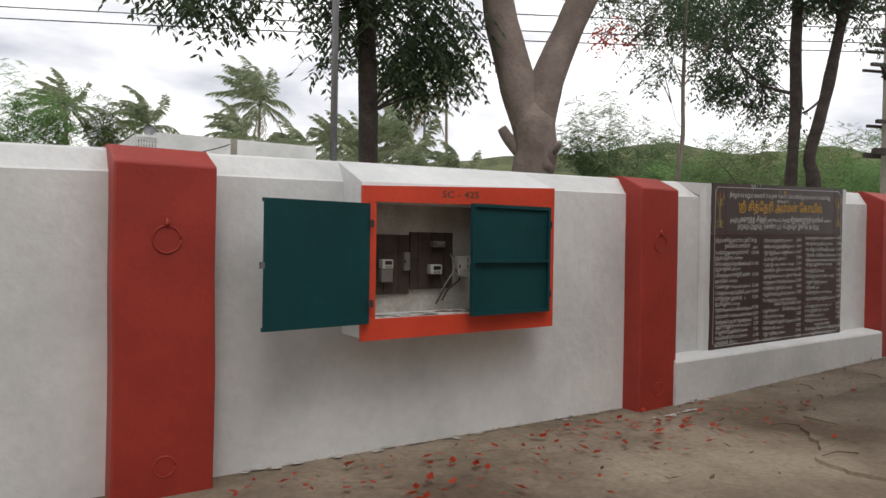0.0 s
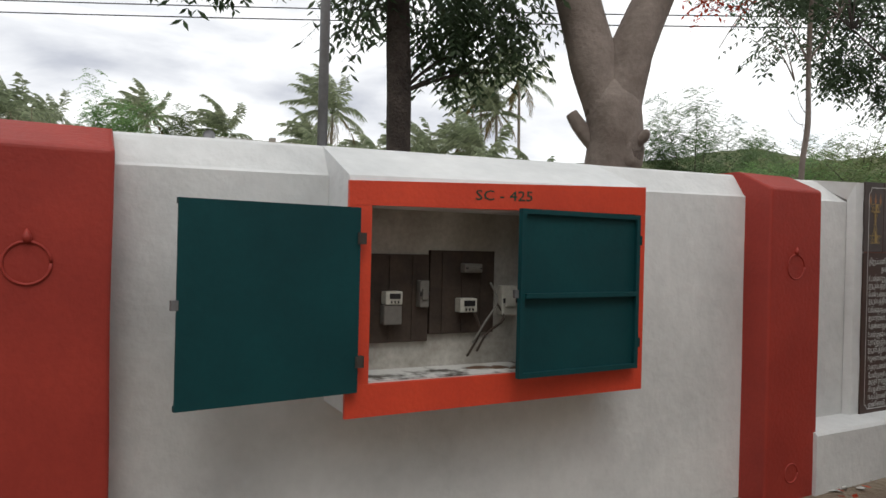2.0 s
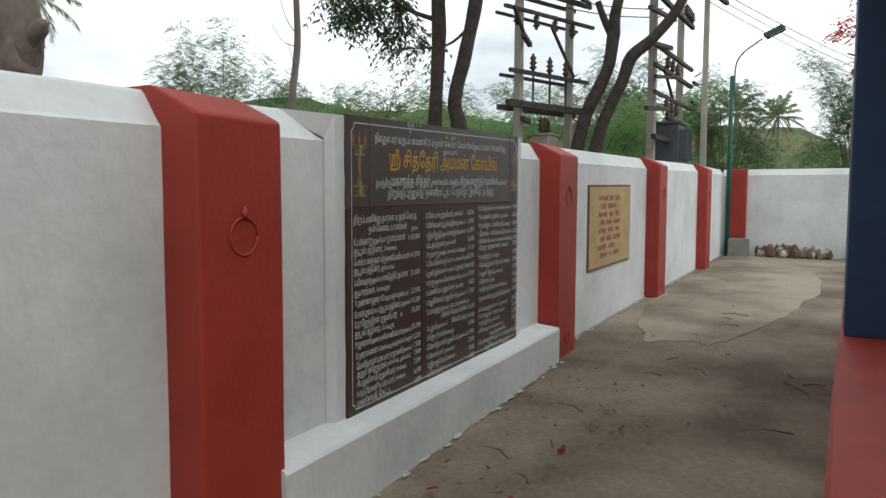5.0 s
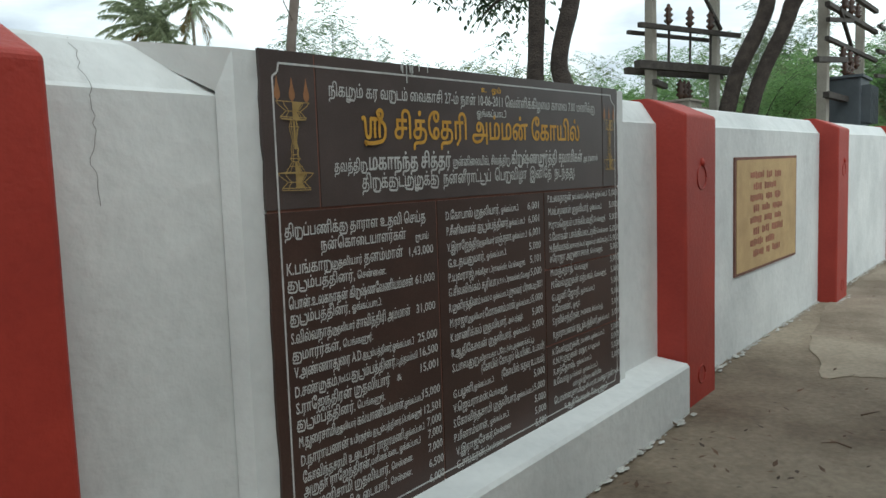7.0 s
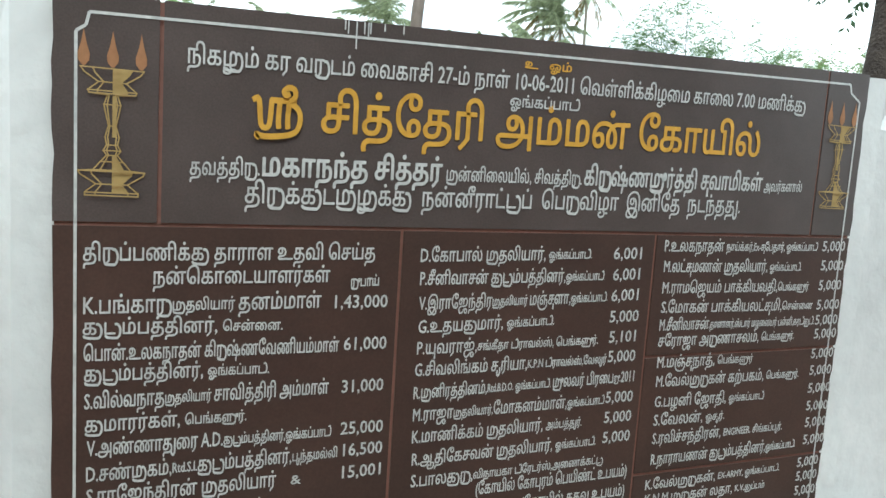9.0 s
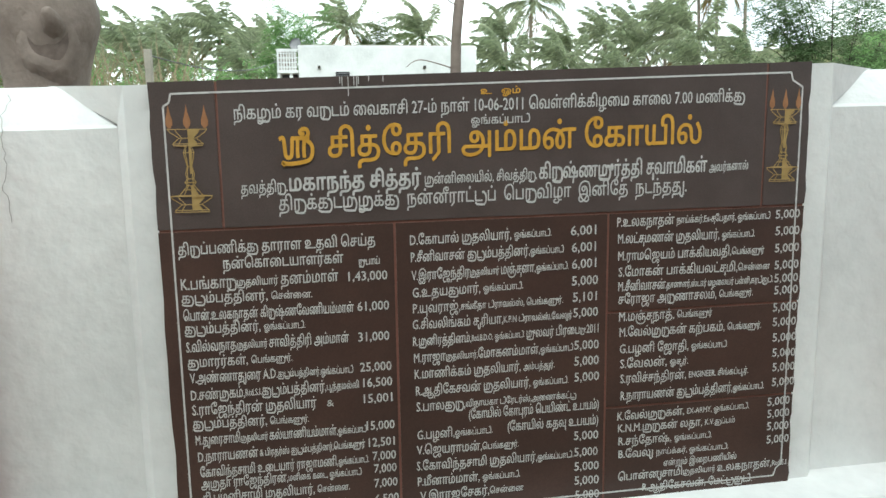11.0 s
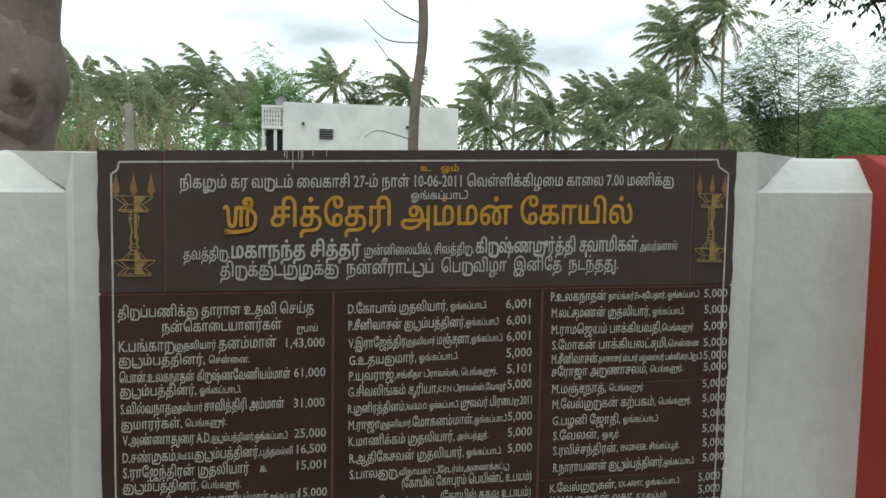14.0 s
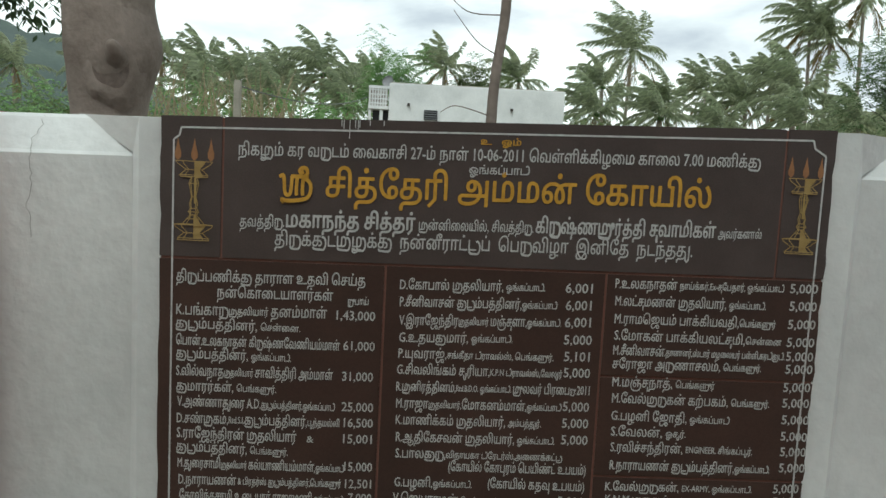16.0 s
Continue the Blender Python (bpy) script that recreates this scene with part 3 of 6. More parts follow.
def joined(base, mark, bold, adv, left, right):
    """Strokes by which a Tamil vowel sign grows out of its consonant, and the width they add."""
    if mark == "\u0bbf" or mark == "\u0bc0":
        return [[(right - 0.02, 0.045), (right + 0.16, 0.07), (right + 0.25, 0.30), (right + 0.22, 0.60), (right + 0.10, 0.76), (right - 0.06, 0.70)]], 0.30
    long_u = mark == "\u0bc2"
    if base in U_STEM:
        s = [[(right - 0.045, 0.05), (right - 0.045, -0.14), (right - 0.045, -0.30)]]
        if long_u:
            s = [[(right - 0.045, 0.05), (right - 0.045, -0.22), (right + 0.10, -0.28), (right + 0.20, -0.10), (right + 0.20, 0.2)]]
        return s, 0.24 if long_u else 0.0
    if base in U_HOOK:
        return [[(right - 0.045, 0.04), (right - 0.045, -0.16), (right + 0.08, -0.26), (right + 0.20, -0.16), (right + 0.22, 0.10), (right + 0.22, 0.55)]], 0.28
    s = [arc(right + 0.07, 0.15, 0.22, 0.33, 112, -88) + [((left + right) / 2, -0.17), (left + 0.12, -0.13), (left + 0.04, -0.04)]]
    if long_u:
        s.append([(right + 0.30, 0.22), (right + 0.34, 0.50), (right + 0.48, 0.50), (right + 0.48, 0.34), (right + 0.38, 0.36)])
    return s, 0.52 if long_u else 0.32


def text_mesh(body, size, material, name="lettering", bold=0.0, small=0.7):
    """A line of writing; a bar in the body changes between large and small letters."""
    vs, fs = [], []

    def lay(v, f, x, k, up=0.0, lift=0.0):
        o = len(vs)
        vs.extend((x + a * k, (b + up) * k, lift) for a, b in v)
        fs.extend(tuple(i + o for i in t) for t in f)
    pen, k, last = 0.0, 1.0, None
    for ch in body:
        if ch == "|":
            k = small if k == 1.0 else 1.0
            continue
        up = 0.0 if k == 1.0 else 0.07
        if ch == "\u0bb6":
            for i, p in enumerate(SRI):
                lay(*brush([(x * 1.3, y) for x, y in p], 0.032 + bold * 0.25), pen, k, 0.0, 0.001 * i / size)
            pen, last = pen + 1.25 * k, None
            continue
        if last and (ch in "\u0bc1\u0bc2" or (ch in "\u0bbf\u0bc0" and last[0] == "\u0b9f")):
            strokes, more = joined(last[0], ch, bold, *last[1:4])
            for p in strokes:
                lay(*brush(p, 0.042 + bold), last[4], k, up, 0.0004 / size)
            pen += more * k
            continue
        v, f, adv, lo, hi = glyph(ch, bold)
        if ch == "\u0bcd" and last:
            # the dot sits over the middle of its letter
            lay(v, f, last[4] + ((last[2] + last[3]) / 2 - (lo + hi) / 2) * k, k, up)
            continue
        lay(v, f, pen, k, up)
        if not (ch in "\u0bbf\u0bc0"):
            last = (ch, adv, lo, hi, pen)
        pen += adv * k
    out = bpy.data.meshes.new(name)
    out.from_pydata([(x * size, y * size, z * size) for x, y, z in vs], [], fs)
    out.materials.append(material)
    return out


TAMIL_PRE = "\u0bc6\u0bc7\u0bc8"
TAMIL_SPLIT = {"\u0bca": ("\u0bc6", "\u0bbe"), "\u0bcb": ("\u0bc7", "\u0bbe"), "\u0bcc": ("\u0bc6", "\u0bd7")}


def visual(s):
    """Tamil letters in the order in which they are drawn."""
    out = []
    for ch in s:
        if ch in TAMIL_PRE and out:
            out.insert(len(out) - 1, ch)
        elif ch in TAMIL_SPLIT and out:
            a, b = TAMIL_SPLIT[ch]
            out.insert(len(out) - 1, a)
            out.append(b)
        else:
            out.append(ch)
    return "".join(out)


def lettering(body, x0, x1, z, size, material, parent, y, slope=0.015, right=False, squash=0.8, bold=0.008, heavy=0.0005, name="lettering"):
    """A painted line from x0 to at most x1 (or to exactly x1 if squash is 0)."""
    me = text_mesh(visual(body), size, material, name, bold)
    co = np.empty(len(me.vertices) * 3, dtype=np.float32)
    me.vertices.foreach_get("co", co)
    co = co.reshape(-1, 3)
    lo, hi = co[:, 0].min(), co[:, 0].max()
    k = (x1 - x0) / (hi - lo) if squash == 0 else min(squash, (x1 - x0) / (hi - lo))
    w = (hi - lo) * k
    sx = x1 - w if right else x0
    out = np.empty_like(co)
    out[:, 0] = sx + (co[:, 0] - lo) * k
    out[:, 1] = y - co[:, 2]
    out[:, 2] = z + co[:, 1] + slope * (out[:, 0] - x0)
    # brush width: the line is laid again, a hair to each side
    faces = [tuple(p.vertices) for p in me.polygons]
    vs, fs = [], []
    for k, (dx, dz) in enumerate(((0, 0), (1, 0), (-1, 0), (0, 1), (0, -1), (0.7, 0.7), (-0.7, -0.7))):
        fs += [tuple(i + len(vs) for i in f) for f in faces]
        vs += [(p[0] + dx * heavy, p[1] - 0.00012 * k, p[2] + dz * heavy) for p in out]
    bpy.data.meshes.remove(me)
    return under(mesh_ob(name, vs, fs, material), parent)


lettering("SC - 425", 2.40, 2.69, 1.665, 0.062, GREENLETTER, cup, 3.811, slope=0.03, squash=0)


t = thing("pipe_stub", (3.42, YW, 1.70), "short pale plastic pipe stub in the wall", "pipe")
tube_part("pipe", [(3.42, YW + 0.02, 1.705), (3.42, YW - 0.05, 1.70)], [0.012, 0.012], PLASTIC, t, 8)


# things inside the cupboard
def meter_board(x0, x1, z0, z1, label):
    t = thing("meter_board", ((x0 + x1) / 2, YW, z0), label, "board")
    part("panel", box((x0, YW - 0.034, z0), (x1, YW - 0.010, z1), bevel=0.003), WOOD, t)
    for k in range(3):
        xx = x0 + (x1 - x0) * (0.2 + 0.3 * k)
        part("batten", box((xx - 0.008, YW - 0.040, z0 + 0.01), (xx + 0.008, YW - 0.034, z1 - 0.01)), WOOD, t)
    return t


meter_board(1.935, 2.305, 1.035, 1.425, "old dark wooden meter board, dusty")
meter_board(2.313, 2.65, 1.065, 1.445, "old dark wooden meter board, dusty")


def meter(x, z, w, h, label, lower=True):
    y = YW - 0.036
    t = thing("electricity_meter", (x, y, z), label, "meter")
    part("face", box((x - w / 2, y - 0.055, z), (x + w / 2, y, z + h), bevel=0.006), PLASTIC, t)
    part("display", box((x - w * 0.28, y - 0.058, z + h * 0.45), (x + w * 0.36, y - 0.054, z + h * 0.85)), BLACK, t, "dark counter window")
    for k in range(3):
        part("button", box((x - w * 0.2 + k * w * 0.2, y - 0.058, z + h * 0.12), (x - w * 0.12 + k * w * 0.2, y - 0.054, z + h * 0.3)), BLACK, t)
    if lower:
        part("terminal_cover", box((x - w * 0.55, y - 0.05, z - h * 1.5), (x + w * 0.5, y, z - 0.002), bevel=0.005), DULLPLASTIC, t, "dusty grey terminal cover")
    return t


meter(2.115, 1.205, 0.08, 0.058, "small ivory electricity meter with dusty grey cover on a wooden board")
meter(2.485, 1.165, 0.088, 0.064, "ivory electricity meter on a wooden board", lower=False)


def fuse(x, z, w, h, label, material):
    t = thing("fuse_holder", (x, YW - 0.03, z), label, "fuse")
    part("body", box((x - w / 2, YW - 0.075, z), (x + w / 2, YW - 0.028, z + h), bevel=0.006), material, t)
    part("carrier", box((x - w * 0.32, YW - 0.085, z + h * 0.3), (x + w * 0.32, YW - 0.075, z + h * 0.7), bevel=0.003), material, t)
    for s in (-0.38, 0.38):
        part("screw", box((x + w * s - 0.005, YW - 0.08, z + h * 0.42), (x + w * s + 0.005, YW - 0.074, z + h * 0.58)), BLACK, t)
    return t


fuse(2.268, 1.19, 0.045, 0.12, "tall dusty fuse holder on a wooden board", DULLPLASTIC)
fuse(2.515, 1.345, 0.095, 0.042, "long dusty fuse holder on a wooden board", DULLPLASTIC)
fuse(2.715, 1.145, 0.085, 0.14, "ivory switch box beside the meter board", PLASTIC)
for s, (a, b) in enumerate((((2.62, 1.30), (2.50, 1.03)), ((2.66, 1.20), (2.52, 0.99)), ((2.53, 1.17), (2.47, 0.97)))):
    t = thing("cable", (b[0], YW - 0.08, b[1]), "loose dusty cable hanging from the meters", "cable", "cables in the cupboard")
    tube_part("wire", [(a[0], YW - 0.05, a[1]), (a[0] + 0.02, YW - 0.08, (a[1] * 2 + b[1]) / 3), (b[0] + 0.06, YW - 0.10, b[1] + 0.08), (b[0], YW - 0.11, b[1])], [0.0055] * 4, WOOD if s else DULLPLASTIC, t, 6, k=4)
for s in range(3):
    x, y = 2.52 + 0.09 * s, 3.97 - 0.03 * s
    t = thing("rag", (x, y, 0.92), "dark crumpled rag and dust on the sill", "rag", "litter in the cupboard")
    bm = bmesh.new()
    bmesh.ops.create_icosphere(bm, subdivisions=2, radius=1)
    for v in bm.verts:
        v.co = Vector((v.co.x * 0.06, v.co.y * 0.03, abs(v.co.z) * 0.012)) * (1 + 0.5 * noise.noise(v.co * 3 + Vector((s, 0, 0)))) + Vector((x, y, 0.911))
    part("cloth", bm, DRYLEAF, t, smooth=True)


# ---- inscription of granite slabs ----
def board():
    BX0, BX1 = 5.437, 7.633
    def top(x):
        return 1.95 + 0.0287 * (x - BX0)
    def bot(x):
        return 0.437 + 0.0173 * (x - BX0)
    def mid(x):
        return 1.492 + 0.012 * (x - BX0)
    y0, y1 = 4.036, 4.047
    t = thing("inscription_board", (6.53, 4.05, 0.44), "dark brown polished granite inscription with white and gold lettering", "sign")
    bm = bmesh.new()
    fr = [bm.verts.new(p) for p in ((BX0 + 0.003, y0 + 0.004, bot(BX0) + 0.002), (BX1 - 0.003, y0 + 0.004, bot(BX1) + 0.002), (BX1 - 0.003, y0 + 0.004, top(BX1) - 0.003), (BX0 + 0.003, y0 + 0.004, top(BX0) - 0.003))]
    bm.faces.new(fr)
    part("joint_bed", bm, JOINT, t, "brown joint filler between slabs")
    g = 0.0042
    def slab(xa, xb, lo, hi, stone=None):
        n = 14
        pts = []
        for k in range(n + 1):
            x = xa + (xb - xa) * k / n
            pts.append((x, lo(x)))
        right = [(xb + (0.010 * noise.noise(Vector((0, s * 5.1, 3))) if abs(xb - BX1) < 0.01 else 0), lo(xb) + (hi(xb) - lo(xb)) * s) for s in (0.1, 0.2, 0.3, 0.4, 0.5, 0.6, 0.7, 0.8, 0.9)]
        left = [(xa + (0.010 * noise.noise(Vector((0, s * 5.3, 9))) if abs(xa - BX0) < 0.01 else 0), lo(xa) + (hi(xa) - lo(xa)) * s) for s in (0.9, 0.8, 0.7, 0.6, 0.5, 0.4, 0.3, 0.2, 0.1)]
        tops = [(xb - (xb - xa) * k / n, hi(xb - (xb - xa) * k / n)) for k in range(n + 1)]
        ring = pts + right + tops + left
        bm = bmesh.new()
        F = [bm.verts.new((x, y0, z)) for x, z in ring]
        K = [bm.verts.new((x, y1, z)) for x, z in ring]
        bm.faces.new(F)
        m = len(ring)
        for k in range(m):
            bm.faces.new((F[k], K[k], K[(k + 1) % m], F[(k + 1) % m]))
        bmesh.ops.recalc_face_normals(bm, faces=bm.faces)
        part("slab", bm, stone or GRANITE2, t)
    def off(f, d):
        return lambda x: f(x) + d
    c12 = off(mid, 0)
    s3a = lambda x: 1.160 + 0.012 * (x - 6.91)
    s3b = lambda x: 0.812 + 0.012 * (x - 6.91)
    slab(BX0, 5.637 - g, off(c12, g), top, GRANITE)
    slab(5.637 + g, 7.47 - g, off(c12, g), top, GRANITE)
    slab(7.47 + g, BX1, off(c12, g), top, GRANITE)
    slab(BX0, 6.178 - g, bot, off(c12, -g))
    slab(6.178 + g, 6.91 - g, bot, off(c12, -g))
    slab(6.91 + g, BX1, off(s3a, g), off(c12, -g))
    slab(6.91 + g, BX1, off(s3b, g), off(s3a, -g))
    slab(6.91 + g, BX1, bot, off(s3b, -g))
    # white border line with stepped corners
    def z_of(x, s):
        return bot(x) + (top(x) - bot(x)) * s
    bx0, bx1 = BX0 + 0.042, BX1 - 0.032
    line = [(bx0, bot(bx0) + 0.06), (bx0, top(bx0) - 0.075), (bx0 + 0.018, top(bx0) - 0.062), (bx0 + 0.024, top(bx0) - 0.036), (bx1 - 0.045, top(bx1) - 0.036), (bx1 - 0.038, top(bx1) - 0.062), (bx1, top(bx1) - 0.085), (bx1, bot(bx1) + 0.075), (bx1 - 0.02, bot(bx1) + 0.06), (bx1 - 0.03, bot(bx1) + 0.03), (bx0 + 0.03, bot(bx0) + 0.03), (bx0 + 0.02, bot(bx0) + 0.05)]
    bm = bmesh.new()
    yb = y0 - 0.0015
    for (xa, za), (xb, zb) in zip(line, line[1:] + line[:1]):
        d = Vector((xb - xa, 0, zb - za)).normalized()
        nn = Vector((-d.z, 0, d.x)) * 0.003
        a, b = Vector((xa, yb, za)), Vector((xb, yb, zb))
        bm.faces.new([bm.verts.new(p) for p in (a - nn, b - nn, b + nn, a + nn)])
    part("border_line", bm, LETTER, t, "thin white painted border")

    for xd, ln in ((6.016, 0.022), (6.023, 0.03), (6.042, 0.062), (6.060, 0.028), (6.069, 0.034), (6.074, 0.026), (6.107, 0.018), (6.152, 0.020)):
        part("paint_drip", box((xd, y0 - 0.003, top(xd) - ln), (xd + 0.0026, y0 - 0.0005, top(xd) - 0.002)), LETTER, t)
    # oil lamp emblems
    prof = [(0.064, 0.0), (0.064, 0.007), (0.038, 0.027), (0.076, 0.049), (0.080, 0.057), (0.045, 0.060), (0.027, 0.080), (0.013, 0.095), (0.021, 0.106), (0.013, 0.119), (0.017, 0.137), (0.009, 0.163), (0.017, 0.197), (0.020, 0.212), (0.012, 0.234), (0.055, 0.237), (0.058, 0.243), (0.033, 0.263), (0.066, 0.283), (0.075, 0.294)]
    def stroke(bm, pa, pb, w):
        yy = yb - 0.00006 * (len(bm.faces) + 1)
        p, q = Vector((pa[0], yy, pa[1])), Vector((pb[0], yy, pb[1]))
        d = (q - p).normalized()
        nn = Vector((-d.z, 0, d.x)) * w
        bm.faces.new([bm.verts.new(v) for v in (p - nn - d * w, q - nn + d * w, q + nn + d * w, p + nn - d * w)])

    def emblem(xc, z, k, tall):
        bm = bmesh.new()
        for sg, inner in ((-1, 1), (1, 1), (-1, 0.62), (1, 0.62)):
            for (w0, h0), (w1, h1) in zip(prof, prof[1:]):
                stroke(bm, (xc + sg * w0 * k * inner, z + h0 * tall), (xc + sg * w1 * k * inner, z + h1 * tall), 0.0013)
        for i in (0, 1, 2, 4, 5, 6, 7, 8, 9, 11, 13, 15, 16, 17, 19):
            w0, h0 = prof[i]
            stroke(bm, (xc - w0 * k, z + h0 * tall), (xc + w0 * k, z + h0 * tall), 0.0013)
        part("lamp_emblem", bm, OLDGOLD, t, "gold line drawing of an oil lamp")
        for (w0, h0), (w1, h1) in ((prof[1], prof[2]), (prof[2], prof[4]), (prof[5], prof[7]), (prof[10], prof[14]), (prof[15], prof[17]), (prof[17], prof[19])):
            bm = bmesh.new()
            bm.faces.new([bm.verts.new(p) for p in ((xc, yb + 0.0006, z + h0 * tall), (xc + w0 * k * 0.66, yb + 0.0006, z + h0 * tall), (xc + w1 * k * 0.66, yb + 0.0006, z + h1 * tall), (xc, yb + 0.0006, z + h1 * tall))])
            part("lamp_fill", bm, OLDGOLD, t, "gold painted half of the lamp")
        for s in (-0.068, 0, 0.068):
            bm = bmesh.new()
            pts = [(0.003, 0.297), (0.013, 0.309), (0.014, 0.324), (0.006, 0.350), (0, 0.380), (-0.006, 0.350), (-0.014, 0.324), (-0.013, 0.309), (-0.003, 0.297)]
            bm.faces.new([bm.verts.new((xc + (s + a) * k, yb, z + h * tall)) for a, h in pts])
            part("flame_emblem", bm, COPPER, t, "copper painted flame emblem")
    emblem(5.546, 1.552, 0.78, 0.87)
    emblem(7.540, 1.604, 0.72, 0.84)

    S = lambda body, x0, x1, z, size, m=LETTER, **kw: lettering(body, x0, x1, z, size, m, t, yb, squash=0, **kw)
    S("உ   ஓம்", 6.469, 6.600, 1.909, 0.0282, slope=0.023, m=GOLD)
    S("நிகழும் கர வருடம் வைகாசி 27-ம் நாள் 10-06-2011 வெள்ளிக்கிழமை காலை 7.00 மணிக்கு", 5.687, 7.388, 1.836, 0.0552, slope=0.026)
    S("ஓங்கப்பாடி", 6.436, 6.633, 1.813, 0.037, slope=0.025)
    S("ஶ சித்தேரி அம்மன் கோயில்", 5.821, 7.234, 1.712, 0.118, slope=0.021, m=GOLD, bold=0.038, heavy=0.0016)
    S("தவத்திரு.", 5.697, 5.841, 1.604, 0.0493, slope=0.042)
    S("மகாநந்த சித்தர்", 5.848, 6.268, 1.610, 0.0718, slope=0.024, bold=0.025, heavy=0.0014)
    S("முன்னிலையில், சிவத்திரு.", 6.281, 6.657, 1.622, 0.0458, slope=0.024)
    S("கிருஷ்ணமூர்த்தி சுவாமிகள்", 6.665, 7.259, 1.631, 0.0681, slope=0.020, bold=0.02, heavy=0.001)
    S("அவர்களால்", 7.268, 7.412, 1.643, 0.0405, slope=0.035)
    S("திருக்குடமுழுக்கு  நன்னீராட்டுப்  பெருவிழா  இனிதே  நடந்தது.", 5.812, 7.188, 1.549, 0.0626, slope=0.020)
    S("திருப்பணிக்கு தாராள உதவி செய்த", 5.494, 6.113, 1.416, 0.0493, slope=0.019)
    S("நன்கொடையாளர்கள்", 5.628, 6.008, 1.367, 0.0493, slope=0.016)
    S("ரூபாய்", 6.059, 6.126, 1.362, 0.0334, slope=0.045)
    S("K.பங்காரு|முதலியார் |தனம்மாள்", 5.495, 5.990, 1.304, 0.051, slope=0.018)
    S("1,43,000", 6.023, 6.150, 1.311, 0.044, slope=0.008)
    S("குடும்பத்தினர், |சென்னை.", 5.494, 5.904, 1.260, 0.0458, slope=0.000)
    S("பொன்.உலகநாதன் கிருஷ்ணவேணியம்மாள்", 5.496, 6.037, 1.203, 0.0458, slope=0.007)
    S("61,000", 6.049, 6.153, 1.209, 0.044, slope=0.010)
    S("குடும்பத்தினர், |ஓங்கப்பாடி.", 5.497, 5.877, 1.159, 0.0458, slope=0.000)
    S("S.வில்வநாத|முதலியார் |சாவித்திரி அம்மாள்", 5.498, 6.017, 1.099, 0.0475, slope=0.012)
    S("31,000", 6.049, 6.151, 1.105, 0.044, slope=0.010)
    S("குமாரர்கள், |பெங்களூர்.", 5.499, 5.830, 1.048, 0.0458, slope=0.006)
    S("V.அண்ணாதுரை A.D.|குடும்பத்தினர்,ஓங்கப்பாடி", 5.503, 6.028, 0.995, 0.0475, slope=0.004)
    S("25,000", 6.051, 6.156, 1.001, 0.044, slope=0.000)
    S("D.சண்முகம்,|Rtd.S.I.|குடும்பத்தினர்,|பூந்தமல்லி", 5.502, 6.045, 0.937, 0.0475, slope=0.011)
    S("16,500", 6.060, 6.157, 0.946, 0.044, slope=0.010)
    S("S.ராஜேந்திரன் முதலியார்", 5.503, 5.902, 0.886, 0.0493, slope=0.000)
    S("&", 5.937, 5.960, 0.887, 0.0317, slope=0.000)
    S("15,001", 6.060, 6.156, 0.890, 0.044, slope=0.010)
    S("குடும்பத்தினர், |பெங்களூர்.", 5.502, 5.875, 0.840, 0.0458, slope=-0.013)
    S("M.துரைசாமி|முதலியார் |கல்யாணியம்மாள்,|ஓங்கப்பாடி", 5.507, 6.066, 0.783, 0.0458, slope=0.005)
    S("15,000", 6.067, 6.161, 0.794, 0.044, slope=0.000)
    S("D.நாராயணன்| & பிரதர்ஸ் குடும்பத்தினர்,பெங்களூர்", 5.511, 6.058, 0.724, 0.0475, slope=0.016)
    S("12,501", 6.072, 6.160, 0.733, 0.044, slope=0.023)
    S("கோவிந்தசாமி உடையார் ராஜாமணி,|ஓங்கப்பாடி.", 5.515, 6.070, 0.670, 0.0458, slope=0.013)
    S("7,000", 6.084, 6.163, 0.684, 0.044, slope=0.013)
    S("அமுதா ராஜேந்திரன்,|மளிகை கடை, ஓங்கப்பாடி", 5.515, 6.044, 0.629, 0.0458, slope=0.009)
    S("7,000", 6.088, 6.164, 0.638, 0.044, slope=0.013)
    S("சி.பழனிசாமி முதலியார், |சென்னை.", 5.517, 6.002, 0.579, 0.0458, slope=0.008)
    S("7,000", 6.087, 6.166, 0.585, 0.044, slope=0.025)
    S("N.சுப்பிரமணி உடையார், |சென்னை.", 5.518, 5.995, 0.528, 0.0458, slope=0.010)
    S("6,500", 6.088, 6.169, 0.527, 0.044, slope=0.025)
    S("முனிசாமி, சேட்டு,", 5.521, 5.836, 0.479, 0.0458, slope=0.013)
    S("6,000", 6.088, 6.171, 0.471, 0.044, slope=0.012)
    S("D.கோபால் முதலியார், |ஓங்கப்பாடி.", 6.228, 6.708, 1.423, 0.0458, slope=0.027)
    S("6,001", 6.777, 6.866, 1.437, 0.0458, slope=0.022)
    S("P.சீனிவாசன் குடும்பத்தினர்,|ஓங்கப்பாடி", 6.230, 6.752, 1.366, 0.0458, slope=0.023)
    S("6,001", 6.781, 6.866, 1.379, 0.0458, slope=0.035)
    S("V.இராஜேந்திர|முதலியார் |மஞ்சுளா,|ஓங்கப்பாடி.", 6.231, 6.769, 1.304, 0.0458, slope=0.030)
    S("6,001", 6.782, 6.868, 1.321, 0.0458, slope=0.047)
    S("G.உதயகுமார், |ஓங்கப்பாடி.", 6.233, 6.610, 1.246, 0.0458, slope=0.032)
    S("5,000", 6.783, 6.875, 1.263, 0.0458, slope=0.022)
    S("P.யுவராஜ்,|சங்கீதா டிராவல்ஸ், பெங்களூர்.", 6.233, 6.751, 1.192, 0.0458, slope=0.019)
    S("5,101", 6.787, 6.872, 1.206, 0.0458, slope=0.024)
